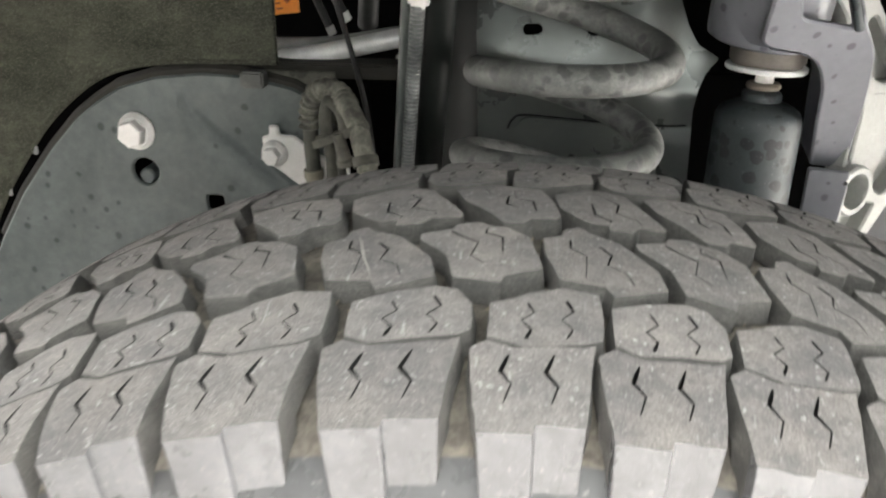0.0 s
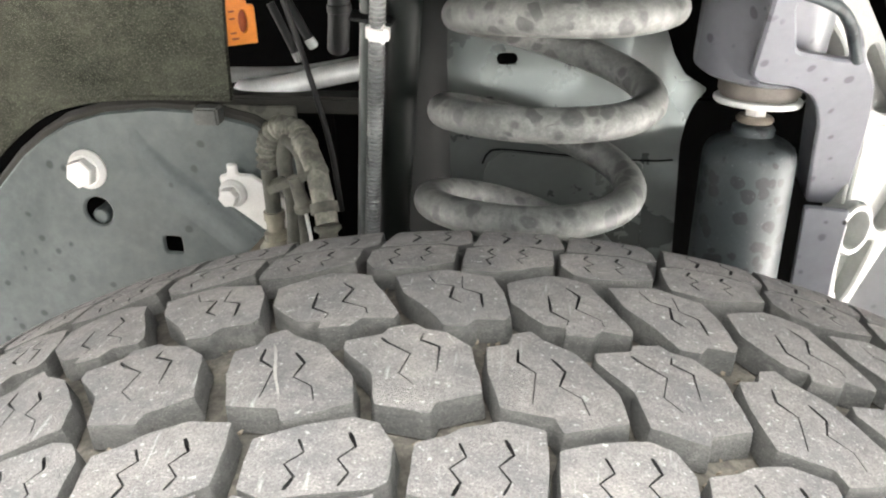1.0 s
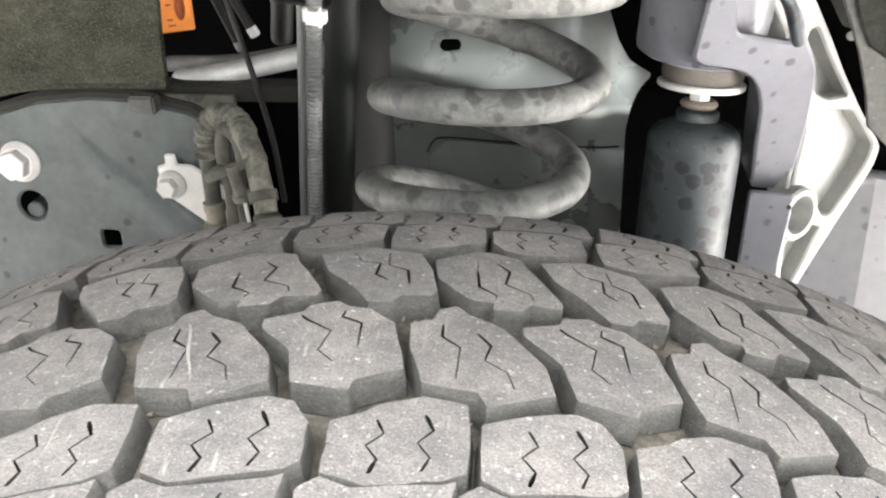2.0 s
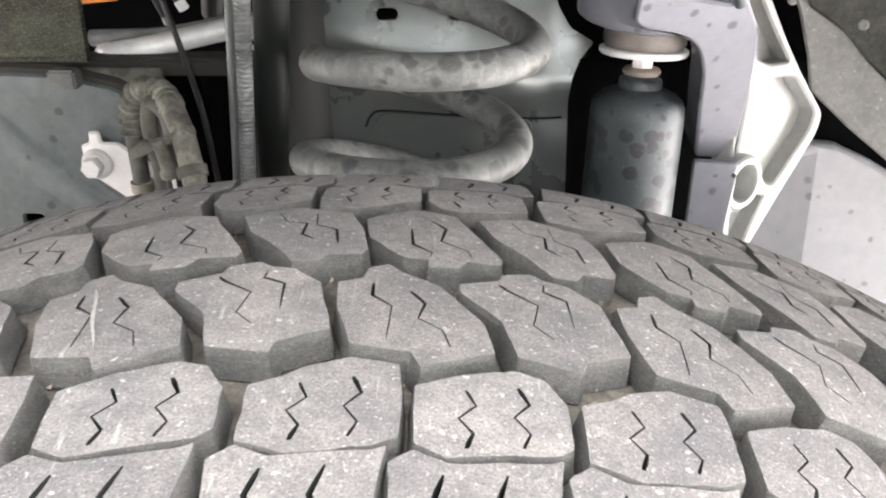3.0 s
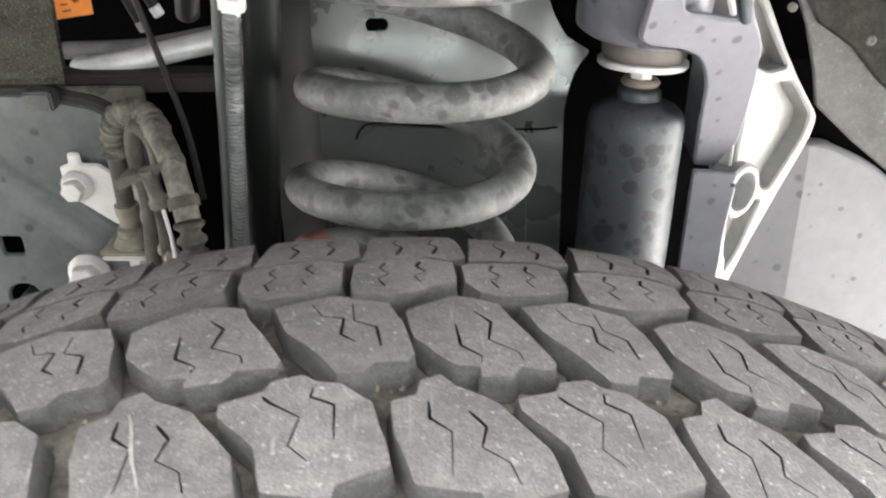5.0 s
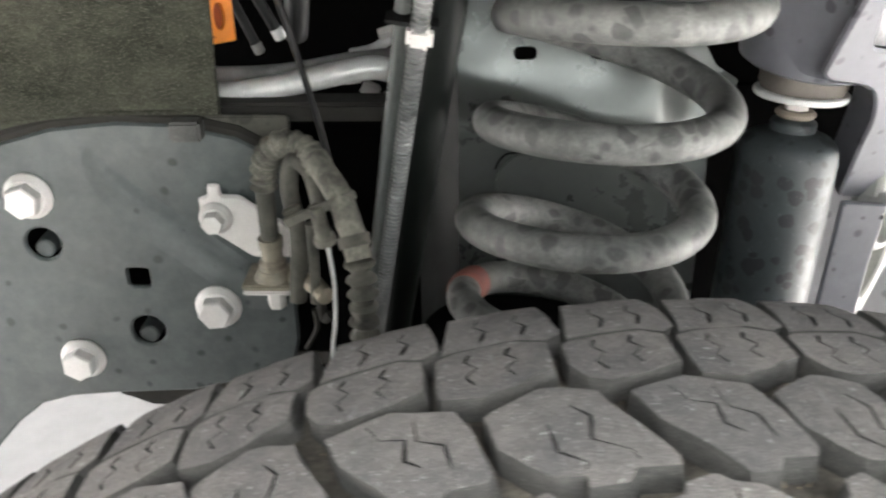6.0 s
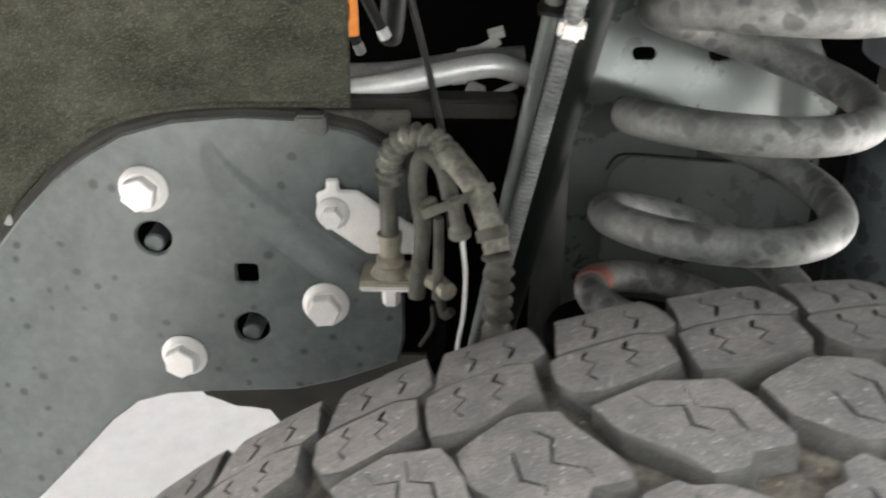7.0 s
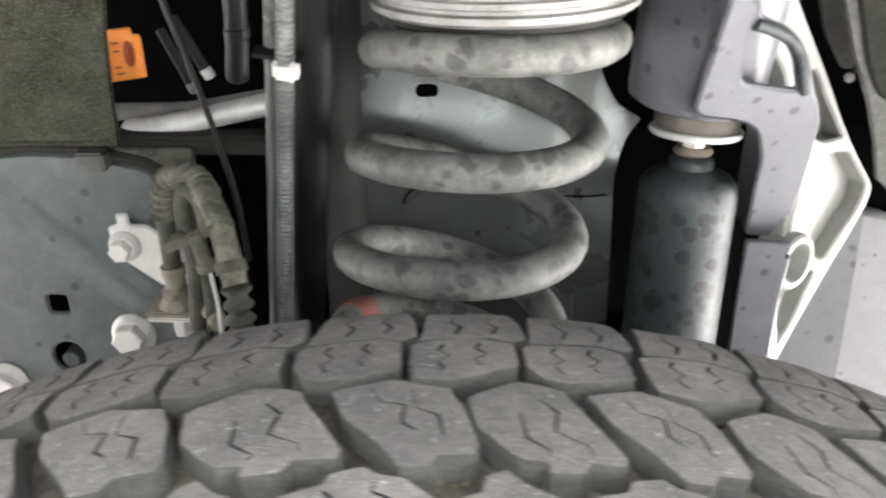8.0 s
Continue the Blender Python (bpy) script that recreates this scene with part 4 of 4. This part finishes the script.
# ---- shock absorber and its tower ----
def shock():
    root = thing("shock_absorber", "blue-grey shock absorber with drip marks and rusty collar", "shock absorber")
    top, foot = Vector((0.1065, 0.357, 0.80)), Vector((0.0965, 0.343, 0.62))
    ax = (top - foot).normalized()
    q = ax.to_track_quat("Z", "Y").to_matrix().to_4x4()
    m = Matrix.Translation(top + ax * 0.006) @ q
    part("body", lathe([(0, -0.34), (0.0305, -0.34), (0.0308, -0.040), (0.0302, -0.0345), (0.0284, -0.0302), (0.0245, -0.0268), (0.0185, -0.0242), (0.0145, -0.0228), (0, -0.0228)], 40, m), SHOCK, root)
    part("cap", lathe([(0, -0.0235), (0.0138, -0.0235), (0.0140, -0.0182), (0.0132, -0.0168), (0.0105, -0.0152), (0, -0.0148)], 32, m), SHOCK, root)
    part("collar", lathe([(0, -0.0148), (0.0105, -0.0148), (0.0122, -0.013), (0.0122, -0.0115), (0.0105, -0.0098), (0, -0.0098)], 28, m), RUST, root, "rusty steel collar")
    part("nut", lathe([(0, -0.0098), (0.0072, -0.0098), (0.0072, 0.006), (0, 0.006)], 6, m), ZINC, root, "pale zinc nut")
    w = Matrix.Translation((0.1062, 0.3535, 0.8078)) @ q
    part("washer", lathe([(0, -0.0022), (0.0272, -0.0022), (0.0282, -0.001), (0.0282, 0.0012), (0.0272, 0.002), (0, 0.002)], 40, w), WHITE, root, "white washer")
    part("bushing", lathe([(0, 0.002), (0.0245, 0.002), (0.0262, 0.006), (0.0262, 0.016), (0.024, 0.022), (0, 0.022)], 36, w), BUSH, root, "weathered brown bushing")
    tower = thing("shock_tower", "lavender-grey steel shock tower with a D-shaped window", "shock tower")
    cup = Matrix.Translation((0.1005, 0.342, 0.8290)) @ pose(0, 0, 0, 4, 6, 0)
    part("cup", lathe([(0.020, 0.004), (0.0348, 0.001), (0.0380, 0.003), (0.0388, 0.007), (0.040, 0.05), (0.0425, 0.2), (0.0405, 0.2), (0.0365, 0.008), (0.020, 0.008)], 48, cup, close=True), TOWER, tower)
    U, V = Vector((0.9588, 0.2841, 0)), Vector((0.1362, -0.4597, 0.8776))
    W = U.cross(V)
    A = Vector((0.146, 0.364, 0.735))
    m = Matrix(((U.x, V.x, W.x, A.x), (U.y, V.y, W.y, A.y), (U.z, V.z, W.z, A.z), (0, 0, 0, 1)))
    out = [(-0.062, 0.20), (-0.060, 0.187), (-0.054, 0.178), (-0.035, 0.169), (-0.016, 0.148), (-0.004, 0.125), (0.004, 0.113), (0.0105, 0.100), (0.017, 0.074), (0.022, 0.048),
           (0.031, -0.010), (0.0015, -0.004), (-0.011, 0.048), (-0.0165, 0.074), (-0.0235, 0.090), (-0.031, 0.1005), (-0.041, 0.1065), (-0.064, 0.112), (-0.072, 0.118), (-0.076, 0.20)]
    win = rounded([(-0.0495, 0.1345), (-0.061, 0.169), (-0.054, 0.1725), (-0.039, 0.1655), (-0.0255, 0.148), (-0.014, 0.1255)], 0.004)
    part("arm", plate(rounded(out, 0.004, 2), [win], 0.004, m, 0.0016), TOWER, tower)
    # the sheet runs on from the cup into the arm
    bm, cols = bmesh.new(), []
    for k in range(9):
        t = k / 8
        e = m @ Vector((-0.060 - 0.014 * t, 0.110 + 0.09 * t, -0.0012))
        h = max(0.004, e.z - 0.829 + 0.004)
        ring = []
        for q in range(9):
            w = q / 8
            a = radians(200 + 40 * w)
            c = cup @ Vector((0.0402 * math.cos(a), 0.0402 * math.sin(a), h))
            ring.append(bm.verts.new(c.lerp(e, w * w)))
        cols.append(ring)
    for a, b in zip(cols, cols[1:]):
        for q in range(8):
            bm.faces.new((a[q], a[q + 1], b[q + 1], b[q]))
    part("fairing", bm, TOWER, tower)
    rim = [(-0.058, 0.1765), (-0.047, 0.172), (-0.034, 0.164), (-0.0245, 0.1525), (-0.017, 0.138), (-0.0115, 0.127)]
    part("window_rim", tube([m @ Vector((u, v, 0.001)) for u, v in rim], 0.0033, 12, 6), SHOCK, tower, "blue-grey rolled window edge")
    edge = [(-0.064, 0.111), (-0.041, 0.1055), (-0.031, 0.0995), (-0.0225, 0.089), (-0.0155, 0.073), (-0.010, 0.048), (0.0025, -0.003)]
    bm = bmesh.new()
    last = None
    for u, v in edge:
        row = [bm.verts.new(m @ Vector((u, v, d))) for d in (-0.001, -0.012, -0.024)]
        if last:
            for k in range(2):
                bm.faces.new((last[k], row[k], row[k + 1], last[k + 1]))
        last = row
    part("side_flange", bm, TOWER, tower)
    leg = rounded([(0.1435, 0.7355), (0.1725, 0.7335), (0.1725, 0.727), (0.1705, 0.7265), (0.1705, 0.7235), (0.1725, 0.723), (0.1715, 0.712), (0.169, 0.69), (0.164, 0.55), (0.136, 0.55), (0.1405, 0.65)], 0.0012, 1)
    part("lower_leg", plate(leg, [], 0.004, facing(0, 0.350, 0), 0.0012), TOWER, tower)
    part("pin", tube([(0.170, 0.350, 0.7247), (0.170, 0.358, 0.7247)], 0.0018, 10), BLACK, tower)


# ---- cast bracket ----
def cast_bracket():
    root = thing("cast_bracket", "bright bare cast bracket with ribbed pockets", "cast bracket")
    m = facing(0.18, 0.372, 0, 42)
    out = [(-0.075, 0.93), (-0.057, 0.93), (-0.030, 0.886), (0.014, 0.832), (0.035, 0.804), (0.056, 0.779), (0.090, 0.743), (0.0855, 0.728), (0.049, 0.690), (0.022, 0.660), (-0.004, 0.628),
           (-0.010, 0.608), (-0.0125, 0.62), (-0.0125, 0.70), (-0.0125, 0.795), (-0.035, 0.845), (-0.05, 0.86)]
    p1 = rounded([(0.005, 0.784), (0.050, 0.777), (0.080, 0.746), (0.0755, 0.733), (0.040, 0.700), (0.030, 0.703), (0.0195, 0.722), (0.006, 0.734), (0.003, 0.770)], 0.005)
    p2 = rounded([(0.018, 0.698), (0.0305, 0.694), (0.011, 0.662), (-0.004, 0.648), (-0.0065, 0.672), (-0.0065, 0.692)], 0.003)
    p0 = rounded([(-0.004, 0.842), (0.010, 0.824), (0.025, 0.806), (0.040, 0.789), (0.018, 0.7905), (0.004, 0.797), (-0.012, 0.838)], 0.004)
    p3 = rounded([(-0.0105, 0.733), (-0.0065, 0.733), (-0.002, 0.772), (-0.003, 0.783), (-0.0105, 0.783)], 0.001)
    hole = circle(-0.005, 0.714, 0.0125, 24)
    part("casting", plate(rounded(out, 0.005, 2), [p0, p1, p2, p3, hole], 0.013, m, 0.0016), ALU, root)
    part("back_skin", plate(out, [], 0.003, m @ Matrix.Translation((0, 0, -0.0132)), 0), ALU, root)
    c = m @ Matrix.Translation((-0.005, 0.714, 0))
    part("boss", lathe([(0.0, -0.0122), (0.0105, -0.0122), (0.0120, -0.011), (0.0130, 0.0060), (0.0142, 0.0078), (0.0178, 0.0078), (0.0195, 0.006), (0.0200, -0.01)], 32, c), ALU, root)
    b = m @ Matrix.Translation((-0.016, 0.6545, -0.004))
    part("boss", lathe([(0.006, -0.01), (0.006, 0.003), (0.0085, 0.0045), (0.0125, 0.0035), (0.013, -0.01)], 28, b), ALU, root)
    part("bolt", lathe([(0, 0.001), (0.0075, 0.001), (0.0075, 0.003), (0.005, 0.004), (0.005, 0.008), (0, 0.008)], 6, b), ZINC, root)
    wire = thing("wiring_lead", "pale wires behind the tower window", "wiring")
    part("lead", tube([(0.135, 0.40, 0.90), (0.138, 0.395, 0.86), (0.145, 0.40, 0.82)], 0.006, 12, 6), WHITE, wire)
    part("connector", lathe([(0, 0), (0.011, 0), (0.013, 0.006), (0.011, 0.022), (0, 0.026)], 20, pose(0.123, 0.385, 0.862)), BLACK, wire)


# ---- inner wing and liners ----
def wing():
    root = thing("inner_wing", "pale grey painted inner wing panel with drip marks", "wing panel")
    front = [(0.262, 0.30), (0.262, 0.700), (0.280, 0.696), (0.310, 0.680), (0.335, 0.660), (0.40, 0.595), (0.48, 0.49), (0.48, 0.30)]
    part("panel", plate(front, [], 0.003, facing(0, 0.48, 0), 0), SPOTPANEL, root)
    side = [(-0.09, 0.30), (0.0, 0.30), (0.0, 0.700), (-0.02, 0.703), (-0.09, 0.70)]
    part("side_facet", plate(side, [], 0.003, facing(0.2620, 0.4800, 0, -14), 0), SPOTPANEL, root)
    part("top_roll", tube([(0.18, 0.489, 0.698), (0.262, 0.487, 0.697), (0.28, 0.487, 0.692), (0.31, 0.487, 0.677), (0.335, 0.487, 0.656), (0.4, 0.487, 0.591), (0.48, 0.487, 0.485)], 0.007, 12, 4), SPOTPANEL, root)
    right = thing("fender_liner", "grey moulded fender liner with a fuzzy felt face", "fender liner")
    out = [(0.150, 0.95), (0.175, 0.868), (0.186, 0.842), (0.194, 0.816), (0.198, 0.796), (0.222, 0.774), (0.258, 0.745), (0.33, 0.685), (0.45, 0.57), (0.72, 0.40), (0.72, 1.22), (0.150, 1.22)]
    part("band", plate(out, [], 0.004, facing(0, 0.302, 0), 0.001), LINER_GREY, right, "smooth grey plastic band")
    felt = [(0.157, 0.95), (0.182, 0.862), (0.190, 0.845), (0.211, 0.831), (0.226, 0.814), (0.248, 0.794), (0.30, 0.75), (0.42, 0.65), (0.71, 0.47), (0.71, 1.21), (0.157, 1.21)]
    part("felt_face", plate(felt, [], 0.003, facing(0, 0.2965, 0), 0.0015), FELT_GREY, right, "dark fuzzy felt face")
    part("push_clip", lathe([(0, 0), (0.003, 0), (0.003, 0.001), (0.0018, 0.0015), (0, 0.0008)], 16, facing(0.2195, 0.2962, 0.8355)), LINER_GREY, right)
    latch = thing("bay_bracket", "dark metal bracket with a pale bolt above the casting", "bracket")
    strap = rounded([(0.172, 0.90), (0.190, 0.90), (0.2035, 0.853), (0.2035, 0.839), (0.196, 0.8385), (0.1825, 0.862)], 0.003, 2)
    part("arm", plate(strap, [], 0.004, facing(0, 0.38, 0), 0.001), LINER_GREY, latch)
    part("edge", tube([(0.2065, 0.383, 0.872), (0.2075, 0.384, 0.853), (0.2045, 0.384, 0.836)], 0.0022, 8, 4), BLACK, latch)
    part("bolt", lathe([(0, 0), (0.003, 0), (0.003, 0.002), (0.002, 0.004), (0, 0.004)], 12, facing(0.2005, 0.379, 0.834)), ZINC, latch)


def left_liner():
    root = thing("fender_liner", "dark olive fuzzy felt fender liner", "fender liner")
    edge = curve_points([(-0.2365, 0, 0.8155), (-0.30, 0, 0.815), (-0.347, 0, 0.811), (-0.384, 0, 0.799), (-0.424, 0, 0.770), (-0.455, 0, 0.737), (-0.492, 0, 0.688), (-0.53, 0, 0.62), (-0.57, 0, 0.52)], 6)
    bm = bmesh.new()
    rows = []
    for p in edge:
        lean = max(0.0, -0.36 - p.x)
        col = []
        for k in range(15):
            h = 0.42 * k / 14
            y = 0.2965 + 0.12 * h - 1.0 * max(0.0, h - 0.12) ** 2 - 1.1 * lean * h
            bulge = 0.007 * noise.noise(Vector((p.x * 9 + h * 6, h * 9, 3.0))) + 0.006 * noise.noise(Vector((p.x * 26 + h * 20, h * 6 - p.x * 5, 8.0)))
            col.append((p.x - 0.25 * lean * h * 3, y + (bulge if k else 0), p.z + h))
        rows.append(col)
    front = [[bm.verts.new(c) for c in col] for col in rows]
    back = [[bm.verts.new((c[0], c[1] + 0.005, c[2] + 0.0005)) for c in col] for col in rows]
    n, k = len(rows), 15
    for i in range(n - 1):
        for j in range(k - 1):
            bm.faces.new((front[i][j], front[i][j + 1], front[i + 1][j + 1], front[i + 1][j]))
            bm.faces.new((back[i][j], back[i + 1][j], back[i + 1][j + 1], back[i][j + 1]))
        bm.faces.new((front[i][0], front[i + 1][0], back[i + 1][0], back[i][0]))
    for j in range(k - 1):
        bm.faces.new((front[0][j], back[0][j], back[0][j + 1], front[0][j + 1]))
    part("felt_sheet", bm, FELT, root)
    part("rolled_edge", tube([(p.x, 0.2985, p.z + 0.0015) for p in edge], 0.0026, 8), FELT, root)
    clip = thing("liner_clip", "grey plastic clip under the felt liner edge", "clip")
    part("tab", box(0.0185, 0.012, 0.0125, pose(-0.2615, 0.312, 0.8005), 0.0015), LINER_GREY, clip)
    for x, z in ((-0.449, 0.748), (-0.481, 0.711)):
        pc = thing("push_clip", "dull grey push clip at the liner edge", "clip", group="liner push clips")
        part("head", lathe([(0, 0), (0.005, 0), (0.0045, 0.0015), (0, 0.0022)], 16, facing(x, 0.30, z - 0.006, -30, 0)), MOUNT, pc)


ground()
shell()
wheel()
soil()
coil_spring()
frame_plate()
hose_mount()
conduits()
bay()
rail_web()
shock()
cast_bracket()
wing()
left_liner()
